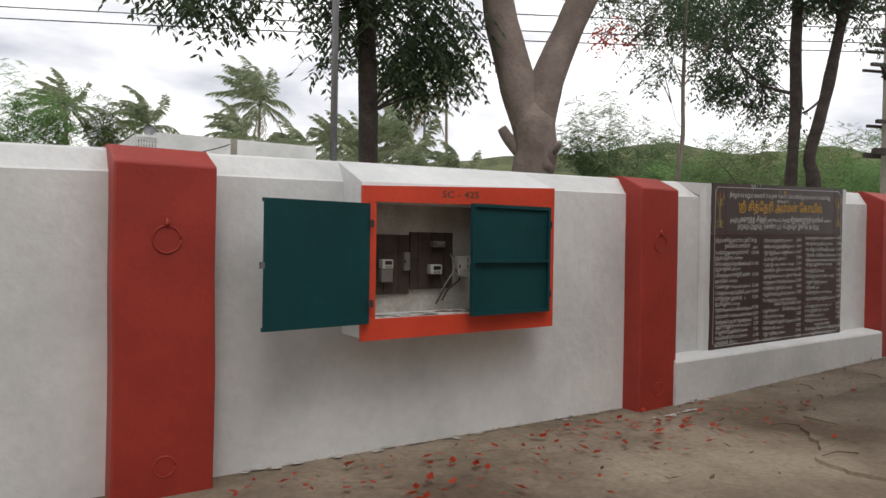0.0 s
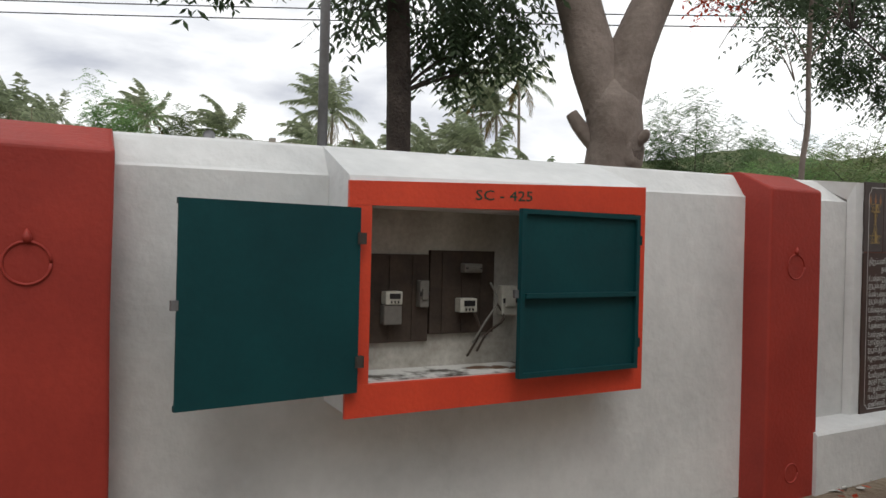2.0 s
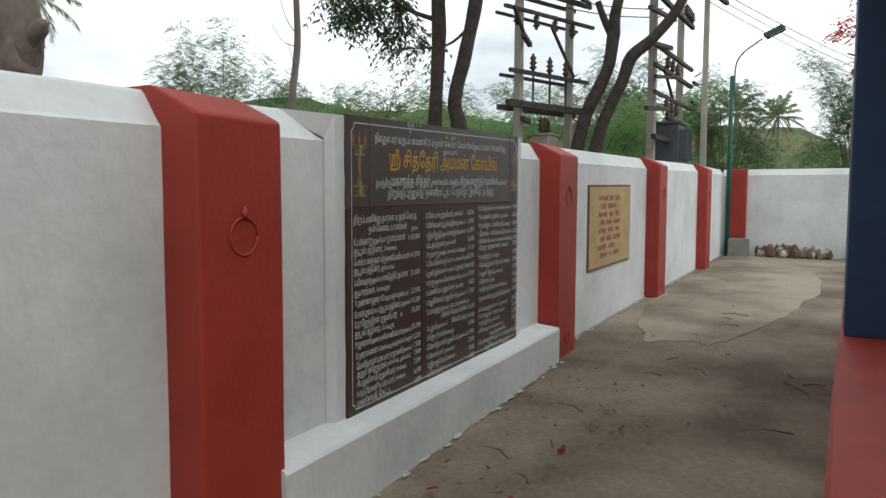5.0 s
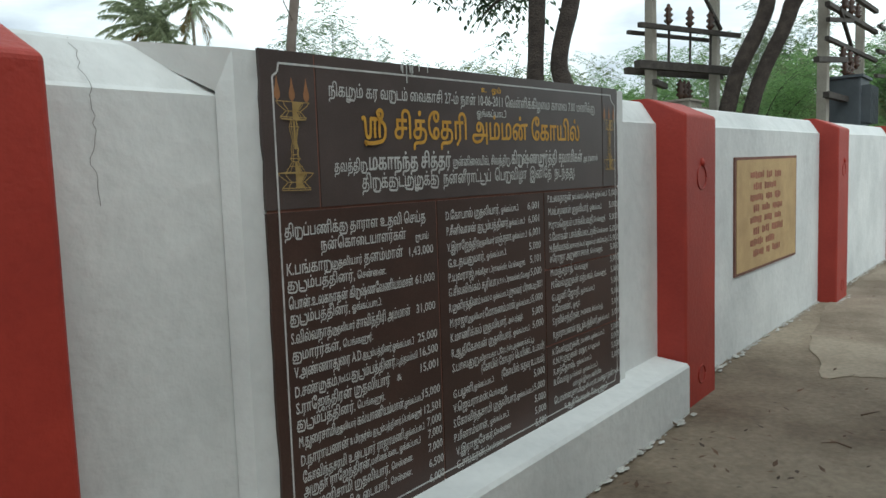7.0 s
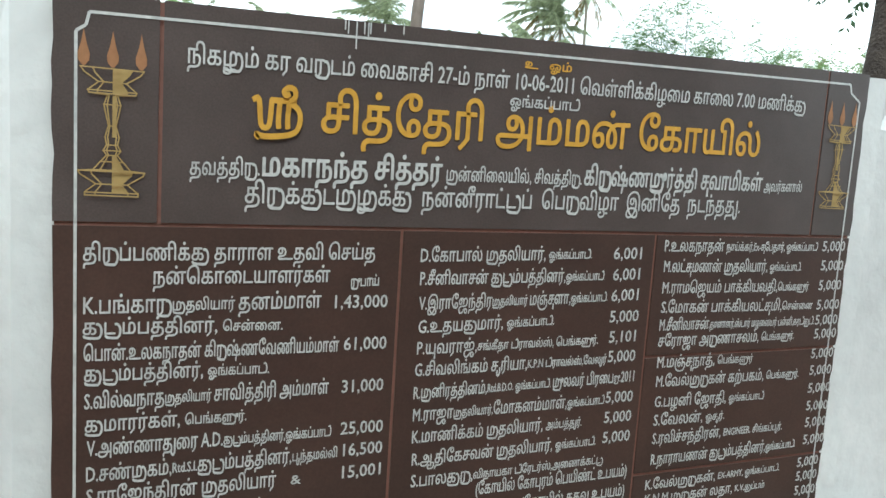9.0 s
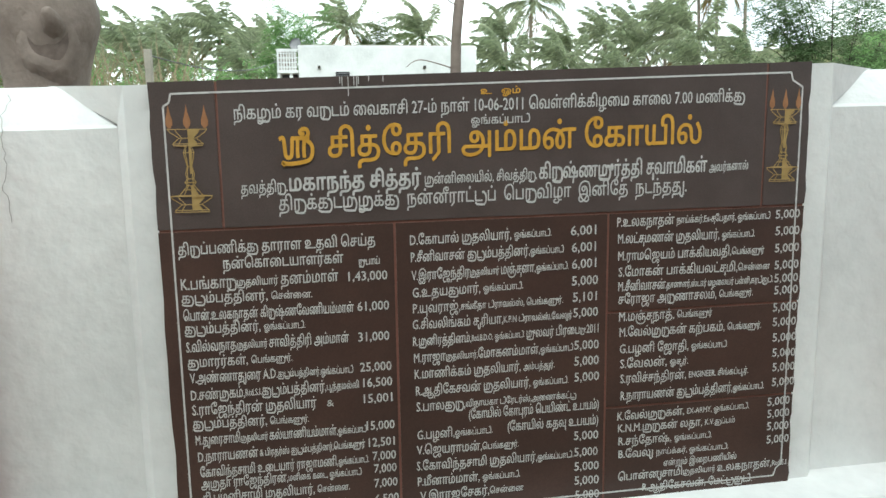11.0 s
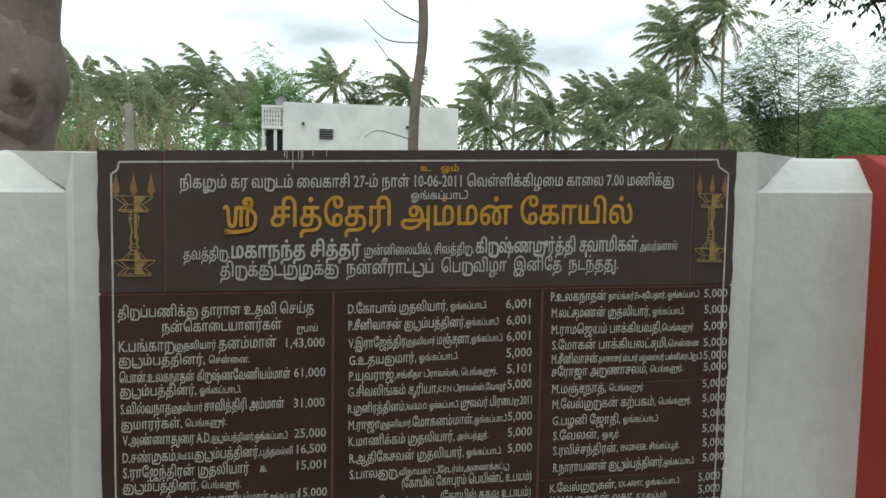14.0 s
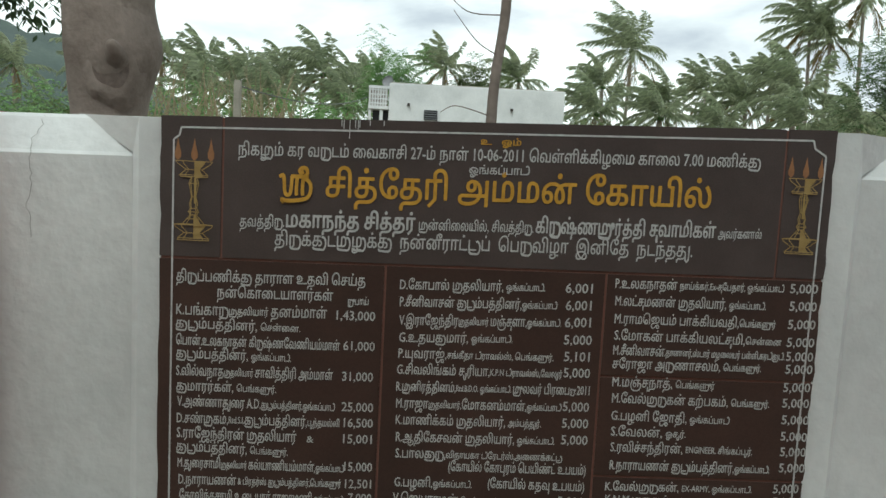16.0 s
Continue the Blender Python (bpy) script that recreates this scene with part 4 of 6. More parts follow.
    S("G.சிவலிங்கம் சூரியா,|K.P.N டிராவல்ஸ்,வேலூர்", 6.231, 6.784, 1.137, 0.0458, slope=0.018)
    S("5,000", 6.789, 6.877, 1.151, 0.0458, slope=0.011)
    S("R.முனிரத்தினம்,|Rtd.B.D.O. ஓங்கப்பாடி. |மூலவர் பிரபை|ரூ.|2011", 6.231, 6.880, 1.079, 0.044, slope=0.022)
    S("M.ராஜா|முதலியார்,|மோகனம்மாள்,|ஓங்கப்பாடி", 6.233, 6.789, 1.021, 0.0458, slope=0.018)
    S("5,000", 6.794, 6.882, 1.035, 0.0458, slope=0.000)
    S("K.மாணிக்கம் முதலியார், |அம்பத்தூர்.", 6.234, 6.723, 0.964, 0.0458, slope=0.018)
    S("5,000", 6.795, 6.883, 0.977, 0.0458, slope=0.011)
    S("R.ஆதிகேசவன் முதலியார், |ஓங்கப்பாடி.", 6.237, 6.773, 0.905, 0.0458, slope=0.017)
    S("5,000", 6.796, 6.885, 0.919, 0.0458, slope=0.011)
    S("S.பாலகுரு,|விநாயகா டிரேடர்ஸ்,அணைக்கட்டு", 6.238, 6.803, 0.848, 0.0458, slope=0.018)
    S("(கோயில் கோபுரம் பெயிண்ட் உபயம்)", 6.419, 6.886, 0.809, 0.0458, slope=0.013)
    S("G.பழனி,|ஓங்கப்பாடி.", 6.239, 6.501, 0.747, 0.0458, slope=0.011)
    S("(கோயில் கதவு உபயம்)", 6.556, 6.885, 0.755, 0.0458, slope=0.006)
    S("V.ஜெயராமன்,|பெங்களூர்.", 6.236, 6.595, 0.692, 0.0458, slope=0.000)
    S("5,000", 6.797, 6.886, 0.703, 0.0458, slope=-0.011)
    S("S.கோவிந்தசாமி முதலியார்,|ஓங்கப்பாடி.", 6.235, 6.794, 0.634, 0.0458, slope=0.005)
    S("5,000", 6.799, 6.885, 0.641, 0.0458, slope=-0.012)
    S("P.மீனாம்மாள், |ஓங்கப்பாடி.", 6.237, 6.600, 0.577, 0.0458, slope=0.008)
    S("5,000", 6.800, 6.890, 0.587, 0.0458, slope=-0.011)
    S("V.இராஜசேகர்,|சென்னை", 6.245, 6.612, 0.522, 0.0458, slope=0.014)
    S("5,000", 6.801, 6.891, 0.533, 0.0458, slope=-0.011)
    S("G.சங்கரன்,|சென்னை", 6.247, 6.556, 0.469, 0.0458, slope=0.023)
    S("5,000", 6.804, 6.893, 0.478, 0.0458, slope=0.000)
    S("P.உலகநாதன் |நாய்க்கர்,Ex-சுபேதார், ஓங்கப்பாடி", 6.941, 7.505, 1.461, 0.0458, slope=0.018)
    S("5,000", 7.526, 7.618, 1.472, 0.044, slope=0.022)
    S("M.லட்சுமணன் முதலியார், |ஓங்கப்பாடி.", 6.945, 7.449, 1.403, 0.0458, slope=0.012)
    S("5,000", 7.529, 7.620, 1.413, 0.044, slope=0.011)
    S("M.ராமஜெயம் பாக்கியவதி,|பெங்களூர்", 6.947, 7.488, 1.343, 0.0458, slope=0.011)
    S("5,000", 7.530, 7.622, 1.351, 0.044, slope=0.022)
    S("S.மோகன் பாக்கியலட்சுமி,|சென்னை", 6.950, 7.513, 1.287, 0.0458, slope=0.005)
    S("5,000", 7.532, 7.624, 1.290, 0.044, slope=0.022)
    S("M.சீனிவாசன்|,தாளாளர்,ஸ்டார் மழலையர் பள்ளி,கரடிகுடி.", 6.950, 7.528, 1.236, 0.0458, slope=0.009)
    S("5,000", 7.534, 7.625, 1.242, 0.044, slope=0.011)
    S("சரோஜா அருணாசலம், |பெங்களூர்.", 6.951, 7.453, 1.190, 0.0458, slope=0.014)
    S("5,000", 7.536, 7.627, 1.198, 0.044, slope=0.022)
    S("M.மஞ்சுநாத், |பெங்களூர்", 6.955, 7.301, 1.128, 0.0458, slope=0.006)
    S("5,000", 7.535, 7.626, 1.135, 0.044, slope=0.022)
    S("M.வேல்முருகன் கற்பகம், |பெங்களூர்.", 6.958, 7.492, 1.072, 0.0458, slope=0.006)
    S("5,000", 7.537, 7.627, 1.081, 0.044, slope=0.011)
    S("G.பழனி ஜோதி, |ஓங்கப்பாடி", 6.960, 7.362, 1.012, 0.0458, slope=-0.002)
    S("5,000", 7.540, 7.632, 1.023, 0.044, slope=0.011)
    S("S.வேலன், |ஓசூர்.", 6.963, 7.217, 0.957, 0.0458, slope=0.004)
    S("5,000", 7.542, 7.632, 0.966, 0.044, slope=-0.011)
    S("S.ரவிச்சந்திரன், |ENGINEER. சிங்கப்பூர்.", 6.965, 7.450, 0.902, 0.0458, slope=0.012)
    S("5,000", 7.546, 7.633, 0.911, 0.044, slope=0.011)
    S("R.நாராயணன் குடும்பத்தினர்,|ஓங்கப்பாடி.", 6.967, 7.514, 0.839, 0.0458, slope=0.013)
    S("5,000", 7.547, 7.634, 0.854, 0.044, slope=0.023)
    S("K.வேல்முருகன், |EX-ARMY, ஓங்கப்பாடி.", 6.957, 7.460, 0.764, 0.0422, slope=0.020)
    S("5,000", 7.534, 7.621, 0.779, 0.044, slope=0.046)
    S("K.N.M.முருகன் லதா, |K.V.குப்பம்", 6.960, 7.407, 0.719, 0.0422, slope=0.009)
    S("5,000", 7.536, 7.622, 0.733, 0.044, slope=0.023)
    S("R.சந்தோஷ், |ஓங்கப்பாடி.", 6.963, 7.319, 0.670, 0.0422, slope=0.006)
    S("5,000", 7.537, 7.622, 0.685, 0.044, slope=0.000)
    S("B.வேலு |நாய்க்கர், ஓங்கப்பாடி.", 6.964, 7.386, 0.621, 0.0422, slope=0.005)
    S("5,000", 7.538, 7.626, 0.633, 0.044, slope=0.011)
    S("என்றும் இறைபணியில்", 7.137, 7.420, 0.578, 0.0334, slope=0.018)
    S("பொன்னுசாமி|முதலியார் |உலகநாதன்,|Rtd.S.I.", 6.965, 7.627, 0.534, 0.0422, slope=0.014)
    S("R.ஆதிகேசவன், மேட்டுகுடி.", 7.058, 7.486, 0.488, 0.0405, slope=0.005)
    return t


board()


# ---- yellow stone plaque with rose lettering too worn to read ----
def plaque():
    x0, x1 = 9.62, 11.34
    zb = lambda x: 0.795 + 0.008 * (x - x0)
    zt = lambda x: 1.685 + 0.020 * (x - x0)
    t = thing("stone_plaque", (10.5, YW, 0.8), "yellow sandstone plaque with faded rose lettering and dark rim", "sign")
    def quad(name, xa, xb, ea, eb, y, y2, m, label=""):
        bm = bmesh.new()
        F = [bm.verts.new((x, y, z)) for x, z in ((xa, zb(xa) + ea), (xb, zb(xb) + ea), (xb, zt(xb) - ea), (xa, zt(xa) - ea))]
        K = [bm.verts.new((v.co.x, y2, v.co.z)) for v in F]
        bm.faces.new(F)
        for k in range(4):
            bm.faces.new((F[k], K[k], K[(k + 1) % 4], F[(k + 1) % 4]))
        bmesh.ops.recalc_face_normals(bm, faces=bm.faces)
        part(name, bm, m, t, label)
    quad("rim", x0, x1, 0, 0, YW - 0.014, YW + 0.01, JOINT, "narrow brown rim")
    quad("panel", x0 + 0.03, x1 - 0.03, 0.022, 0, YW - 0.018, YW, SAND)
    rng = random.Random(4)
    for r in range(8):
        z = zt(10.4) - 0.17 - r * 0.088
        xs = x0 + (0.34 if r % 2 == 0 else 0.42)
        for w in ((0.36, 0.16, 0.20), (0.22, 0.34), (0.34, 0.18, 0.18), (0.16, 0.22, 0.3), (0.3, 0.22, 0.2), (0.16, 0.2, 0.34), (0.34, 0.26), (0.28, 0.1, 0.24))[r]:
            bm = bmesh.new()
            n = max(2, int(w / 0.045))
            for k in range(n):
                a, b = xs + w * (k + 0.08) / n, xs + w * (k + 0.9) / n
                lo, hi = z - 0.004 - 0.012 * rng.random(), z + 0.034 + 0.014 * rng.random()
                bm.faces.new([bm.verts.new((x, YW - 0.0195, zz + 0.015 * (x - x0))) for x, zz in ((a, lo), (b, lo), (b, hi), (a, hi))])
            part("lettering", bm, ROSE, t)
            xs += w + 0.07


plaque()


# ---- veranda opposite: red plinth, blue pillar; unseen walls and roof added as shade ----
bm = bmesh.new()
pr = []
for x in (4.6, 7.2, 9.2, 11.0):
    yy = lerp_at(x, [(4.6, 1.95), (7.2, 1.895), (9.2, 1.83), (11, 1.776)])
    pr.append([bm.verts.new(p) for p in ((x, yy, -0.2), (x, yy, 0.425), (x, yy - 0.02, 0.445), (x, -5.0, 0.445), (x, -5.0, -0.2))])
for a, b in zip(pr, pr[1:]):
    for k in range(5):
        bm.faces.new((a[k], b[k], b[(k + 1) % 5], a[(k + 1) % 5]))
bm.faces.new(pr[0][::-1])
bm.faces.new(pr[-1])
bmesh.ops.recalc_face_normals(bm, faces=bm.faces)
tagged(part("plinth", bm, RED, None), "low veranda plinth painted red oxide beside the yard", "plinth", kind="structure")
t = thing("veranda_pillar", (9.4, 1.55, 0.445), "deep blue painted square pillar standing on the red plinth", "pillar")
part("shaft", box((9.13, 1.28, 0.44), (9.67, 1.80, 3.36), bevel=0.02), BLUE, t)
# Unseen wall, set close and tall to keep skylight off the long wall.
tagged(part("shade_wall_plinth", box((4.62, -0.3, 0.2), (11.0, 0.05, 4.6)), CREAM, None), "added plain cream wall above the plinth, shading the yard", "wall", kind="structure")
# Out of view as well: its height limits the sky reaching wall and ledge.
tagged(part("shade_wall_behind", box((-14.0, -3.4, -0.2), (4.6, -3.1, 5.4)), CREAM, None), "added plain cream wall behind the walker, shading the yard", "wall", kind="structure")
# Unseen roof slab, added so the lower wall opposite falls into shade.
tagged(part("ceiling", box((4.7, 0.06, 3.36), (9.68, 1.80, 3.50), bevel=0.01), CREAM, None), "added plain cream roof slab, shading the wall opposite", "ceiling", kind="structure")

# splashed lime along the wall's foot
parts = []
rng = random.Random(11)
for k in range(480):
    x = 8.8 + 11.5 * rng.random() if k < 330 else 1.2 + 7.0 * rng.random()
    y = (YW - 0.012 if x > 8.8 or x < 4.3 else 3.885) - abs(rng.gauss(0, 0.022))
    if 4.3 < x < 4.85 or 8.2 < x < 8.8 or 12.2 < x < 12.85 or 16.5 < x < 17.2:
        y -= 0.18
    r = 0.006 + 0.016 * rng.random()
    z = gz(x) + 0.012
    ring = [(x + r * 2.0 * math.cos(q) * (0.6 + 0.6 * rng.random()), min(y + r * math.sin(q) * (0.6 + 0.6 * rng.random()), YW + 0.01), z) for q in [2 * math.pi * i / 7 for i in range(7)]]
    parts.append((ring + [(x, y, z + 0.006 * rng.random() + 0.003)], [(i, (i + 1) % 7, 7) for i in range(7)]))
v, f = join(parts)
tagged(mesh_ob("lime_splash", v, f, LIME), "splashed whitewash crumbs along the wall foot", "debris", kind="stuff")


# ---- fallen petals, leaves, twigs ----
def litter(name, n, material, label, size, spots, seed, flat):
    rng = random.Random(seed)
    parts = []
    for _ in range(n):
        cx, cy, sx, sy = spots[rng.randrange(len(spots))]
        x, y = rng.gauss(cx, sx), rng.gauss(cy, sy)
        if y > 3.86:
            y = 3.86 - 0.4 * rng.random()
        s = size * (0.5 + rng.random())
        a = rng.random() * 6.28
        d, e = Vector((math.cos(a), math.sin(a), 0)) * s, Vector((-math.sin(a), math.cos(a), 0)) * s * flat
        c = Vector((x, y, gz(x) + 0.034))
        up = Vector((0, 0, s * (0.2 + 0.5 * rng.random())))
        parts.append(([c - d, c - d * 0.3 + e + up * 0.5, c + d + up, c - d * 0.2 - e + up * 0.4], [(0, 1, 2, 3)]))
    v, f = join(parts)
    return tagged(mesh_ob(name, v, f, material), label, "litter", kind="stuff")


litter("fallen_petals", 210, FLOWER, "red-orange fallen petals strewn on concrete", 0.030, [(2.6, 3.5, 1.0, 0.35), (3.9, 3.55, 0.5, 0.3), (4.9, 3.3, 0.6, 0.3), (2.0, 3.3, 0.6, 0.3)], 3, 0.6)
litter("dry_leaves", 330, DRYLEAF, "dry brown leaves strewn on concrete", 0.022, [(3.2, 3.3, 1.2, 0.45), (4.8, 3.0, 1.0, 0.5), (6.3, 3.3, 1.0, 0.4), (9.5, 2.9, 2.0, 0.6), (13, 2.8, 2.5, 0.6), (7.5, 3.4, 0.8, 0.3)], 5, 0.4)
rng = random.Random(8)
for k in range(16):
    x, y, a = rng.uniform(4.5, 11.5), rng.uniform(1.9, 3.5), rng.random() * 6.28
    ln = rng.uniform(0.08, 0.3)
    t = thing("twig", (x, y, gz(x) + 0.03), "dry dark twig lying on concrete", "twig", "fallen twigs")
    z = gz(x) + 0.037
    tube_part("stem", [(x, y, z), (x + 0.5 * ln * math.cos(a), y + 0.5 * ln * math.sin(a), z + 0.01), (x + ln * math.cos(a + 0.25), y + ln * math.sin(a + 0.25), z)], [0.005, 0.004, 0.002], DRYLEAF, t, 5)

for (xa, ya), (xb, yb) in (((8.28, 2.18), (7.97, 2.02)), ((8.24, 2.06), (8.29, 1.92)), ((8.50, 2.17), (8.35, 2.12))):
    z = gz(xa) + 0.034
    t = thing("twig", (xa, ya, gz(xa)), "dry dark twig lying on concrete", "twig", "fallen twigs")
    tube_part("stem", [(xa, ya, z), ((xa + xb) / 2 + 0.01, (ya + yb) / 2 + 0.01, z + 0.008), (xb, yb, z)], [0.007, 0.006, 0.003], DRYLEAF, t, 5)

# ---- far corner: block, stones, lamp post ----
g = gz(20)
t = thing("concrete_block", (20.2, 3.55, g), "grey concrete block at the foot of the lamp post", "block")
part("block", box((20.0, 3.50, g - 0.05), (20.42, 3.92, g + 0.40), bevel=0.015), STONE, t)
rng = random.Random(21)
for k in range(34):
    x, y = 20.1 + 0.4 * rng.random(), 1.85 + 1.5 * k / 34 + 0.03 * rng.random()
    w, h = 0.05 + 0.05 * rng.random(), 0.1 + 0.22 * rng.random()
    t = thing("carved_stone", (x, y, g), "small pale weathered stone set upright by the wall", "stone", "small stones at the wall")
    bm = bmesh.new()
    bmesh.ops.create_icosphere(bm, subdivisions=2, radius=1)
    for v in bm.verts:
        q = 1 + 0.45 * noise.noise(v.co * 1.6 + Vector((k, 0, 0)))
        v.co = Vector((x + v.co.x * w * 0.7 * q, y + v.co.y * w * q, g + max(0, (v.co.z + 0.9) * h * 0.5 * q)))
    part("stone", bm, PALESTONE if k % 3 else DRYLEAF, t)
t = thing("concrete_block", (20.35, 1.22, g), "small grey concrete block against the end wall", "block")
part("block", box((20.2, 1.04, g - 0.05), (20.56, 1.40, g + 0.42), bevel=0.02), STONE, t)


def lamp_post():
    x, y, g = 20.15, 3.96, gz(20)
    t = thing("street_lamp", (x, y, g), "green steel lamp post with a slim grey lamp head", "lamp")
    tube_part("post", [(x, y, g - 0.05), (x, y, g + 2.2), (x, y, 4.35)], [0.055, 0.05, 0.045], GREENPAINT, t, 12)
    ax = [(x + 0.02, y - 0.06, 3.9), (x + 0.02, y - 0.07, 4.55), (x, y - 0.2, 4.82), (x - 0.05, y - 0.48, 5.02), (x - 0.1, y - 0.62, 5.10)]
    tube_part("arm", ax, [0.018] * 5, STEEL, t, 8, k=5)
    m = look((x - 0.13, y - 0.78, 5.17), (x - 0.28, y - 1.6, 5.5))
    bm = box((-0.09, -0.03, -0.28), (0.09, 0.05, 0.10), m, 0.02)
    part("lamp_head", bm, TRANSFO, t, "slim dark grey lamp head")
    part("lens", box((-0.07, -0.036, -0.26), (0.07, -0.031, 0.02), m), PLASTIC, t)


lamp_post()

# ---- steel pole behind the wall ----
t = thing("steel_pole", (1.89, 4.37, 0), "thin weathered steel pole behind the wall", "pole")
tube_part("post", [(1.89, 4.37, -0.05), (1.90, 4.38, 6.5)], [0.024, 0.022], STEEL, t, 10)


# ---- trees ----
def sprays(centres, n, leaf, droop, pairs, seed, spread=1.0):
    """Pinnate leaf sprays about the given (centre, radii) lobes: verts, faces."""
    rng = random.Random(seed)
    vs, fs = [], []
    wts = [c[1][0] * c[1][1] * c[1][2] for c in centres]
    for _ in range(n):
        (c, r) = rng.choices(centres, wts)[0]
        while True:
            u = Vector((rng.uniform(-1, 1), rng.uniform(-1, 1), rng.uniform(-1, 1)))
            if u.length < 1 and (u.length > 0.45 or rng.random() < 0.35):
                break
        p = Vector(c) + Vector((u.x * r[0], u.y * r[1], u.z * r[2]))
        if noise.noise(p * 1.3 + Vector((seed, 0, 0))) < -0.18:
            continue
        a = rng.random() * 6.283
        d = Vector((math.cos(a), math.sin(a), -droop * (0.5 + rng.random()))).normalized()
        s = d.cross(Vector((0, 0, 1))).normalized()
        ln = leaf * (3.0 + 2.0 * rng.random())
        for k in range(pairs):
            q = p + d * (ln * (k + 0.5) / pairs) + Vector((0, 0, -droop * 0.25 * ln * (k / pairs) ** 2))
            for sg in (-1, 1):
                w = (s * sg * 0.9 + d * 0.5 + Vector((0, 0, -droop * (0.3 + 0.5 * rng.random())))).normalized()
                L = leaf * (0.75 + 0.5 * rng.random()) * spread
                e = w.cross(Vector((rng.uniform(-1, 1), rng.uniform(-1, 1), 1))).normalized() * L * 0.17
                o = len(vs)
                vs += [q, q + w * L * 0.45 + e, q + w * L, q + w * L * 0.45 - e]
                fs.append((o, o + 1, o + 2, o + 3))
    return vs, fs


def tree(name, base, label, limbs, bark, lobes, nspray, leaf, leafmat, seed, droop=0.7, pairs=5, twig=0.016):
    """limbs: (points, radii); lobes: (centre, radii)."""
    t = thing(name, base, label, "tree")
    lst = []
    for pts, rad in limbs:
        p, r = smooth_line(pts, rad, 6)
        lst.append(tube(p, r, 14 if rad[0] > 0.1 else 8, 0.16))
    v, f = join(lst)
    under(mesh_ob("trunk", v, f, bark, True), t)
    if lobes:
        if twig:
            rng = random.Random(seed)
            lst = []
            for c, r in lobes:
                for _ in range(8):
                    q = Vector(c) + Vector((rng.uniform(-0.8, 0.8) * r[0], rng.uniform(-0.8, 0.8) * r[1], rng.uniform(-0.8, 0.5) * r[2]))
                    cand = [Vector(z) for pts, rad in limbs for z in pts[len(pts) // 2:]]
                    a = min(cand, key=lambda z: (z - q).length)
                    m = (a + q) / 2 + Vector((0, 0, 0.15 * r[2]))
                    p, rr = smooth_line([a, m, q], [twig, twig * 0.6, 0.003], 4)
                    lst.append(tube(p, rr, 5, 0.1))
            v, f = join(lst)
            under(mesh_ob("branchwork", v, f, bark, True), t)
        v, f = sprays(lobes, nspray, leaf, droop, pairs, seed)
        under(mesh_ob("crown", v, f, leafmat), t)
    return t


# great forked tree
B = Vector((4.60, 5.54, 0))
RT = Vector((0.839, -0.545, 0))


def off(b, r, a, z, fwd=0.0):
    f = Vector((-r.y, r.x, 0))
    return tuple(b + r * a + f * fwd + Vector((0, 0, z)))


forked = tree("forked_tree", (4.6, 5.54, 0), "great forked tree with smooth grey-brown bark", [
    ([off(B, RT, 0.0, -0.1), off(B, RT, 0.0, 1.2), off(B, RT, -0.01, 2.0), off(B, RT, 0.02, 2.35), off(B, RT, -0.01, 2.62), off(B, RT, -0.01, 2.80)], [0.31, 0.215, 0.195, 0.225, 0.22, 0.13]),
    ([off(B, RT, -0.06, 2.55), off(B, RT, -0.15, 2.95), off(B, RT, -0.26, 3.3), off(B, RT, -0.37, 3.75), off(B, RT, -0.46, 4.4), off(B, RT, -0.9, 5.6)], [0.17, 0.19, 0.17, 0.165, 0.16, 0.11]),
    ([off(B, RT, 0.05, 2.5), off(B, RT, 0.10, 2.9), off(B, RT, 0.21, 3.25), off(B, RT, 0.34, 3.55), off(B, RT, 0.50, 3.9), off(B, RT, 1.1, 5.2), off(B, RT, 1.5, 6.0)], [0.16, 0.18, 0.155, 0.15, 0.15, 0.13, 0.09]),
    ([off(B, RT, -0.10, 2.28), off(B, RT, -0.24, 2.42), off(B, RT, -0.32, 2.54)], [0.09, 0.060, 0.045]),
    ([off(B, RT, 0.14, 2.28, -0.05), off(B, RT, 0.22, 2.34, -0.12), off(B, RT, 0.24, 2.38, -0.16)], [0.07, 0.045, 0.02]),
], BARK, [((4.2, 6.4, 6.6), (2.4, 1.8, 1.2)), ((5.8, 5.6, 6.6), (1.8, 1.4, 1.0))], 1600, 0.075, LEAF, 31, twig=0.02)



def bark_scar(parent, centre, out, w, h, seed):
    """A healed limb wound: a raised oval lip round a darker hollow."""
    c, o = Vector(centre), Vector(out).normalized()
    s = o.cross(Vector((0, 0, 1))).normalized()
    n, m = 28, 8
    vs, fs = [], []
    for i in range(m + 1):
        q = i / m
        for k in range(n):
            a = 6.283 * k / n
            g = 1 + 0.22 * noise.noise(Vector((math.cos(a) * 1.4, math.sin(a) * 1.4, seed)))
            lift = 0.004 * math.exp(-((q - 0.66) / 0.17) ** 2) - 0.05 * max(0.0, q - 0.7) / 0.3 - 0.02 * (1 - q)
            x, z = math.cos(a) * w * q * g, math.sin(a) * h * q * g
            vs.append(c + s * x + Vector((0, 0, z)) + o * (lift - (x * x) * 1.9 + 0.012 * noise.noise(Vector((x * 12, z * 12, seed)))))
    for i in range(m):
        for k in range(n):
            fs.append((i * n + k, i * n + (k + 1) % n, (i + 1) * n + (k + 1) % n, (i + 1) * n + k))
    ob = mesh_ob("bark_scar", vs, fs, BARK, True)
    ob.data.materials.append(SCARM)
    for i, p in enumerate(ob.data.polygons):
        p.material_index = 1 if i < n * 4 else 0
    return under(ob, parent, "darker healed scar in the bark")


bark_scar(forked, (4.70, 5.33, 2.27), (0.30, -0.95, 0), 0.16, 0.23, 4.0)
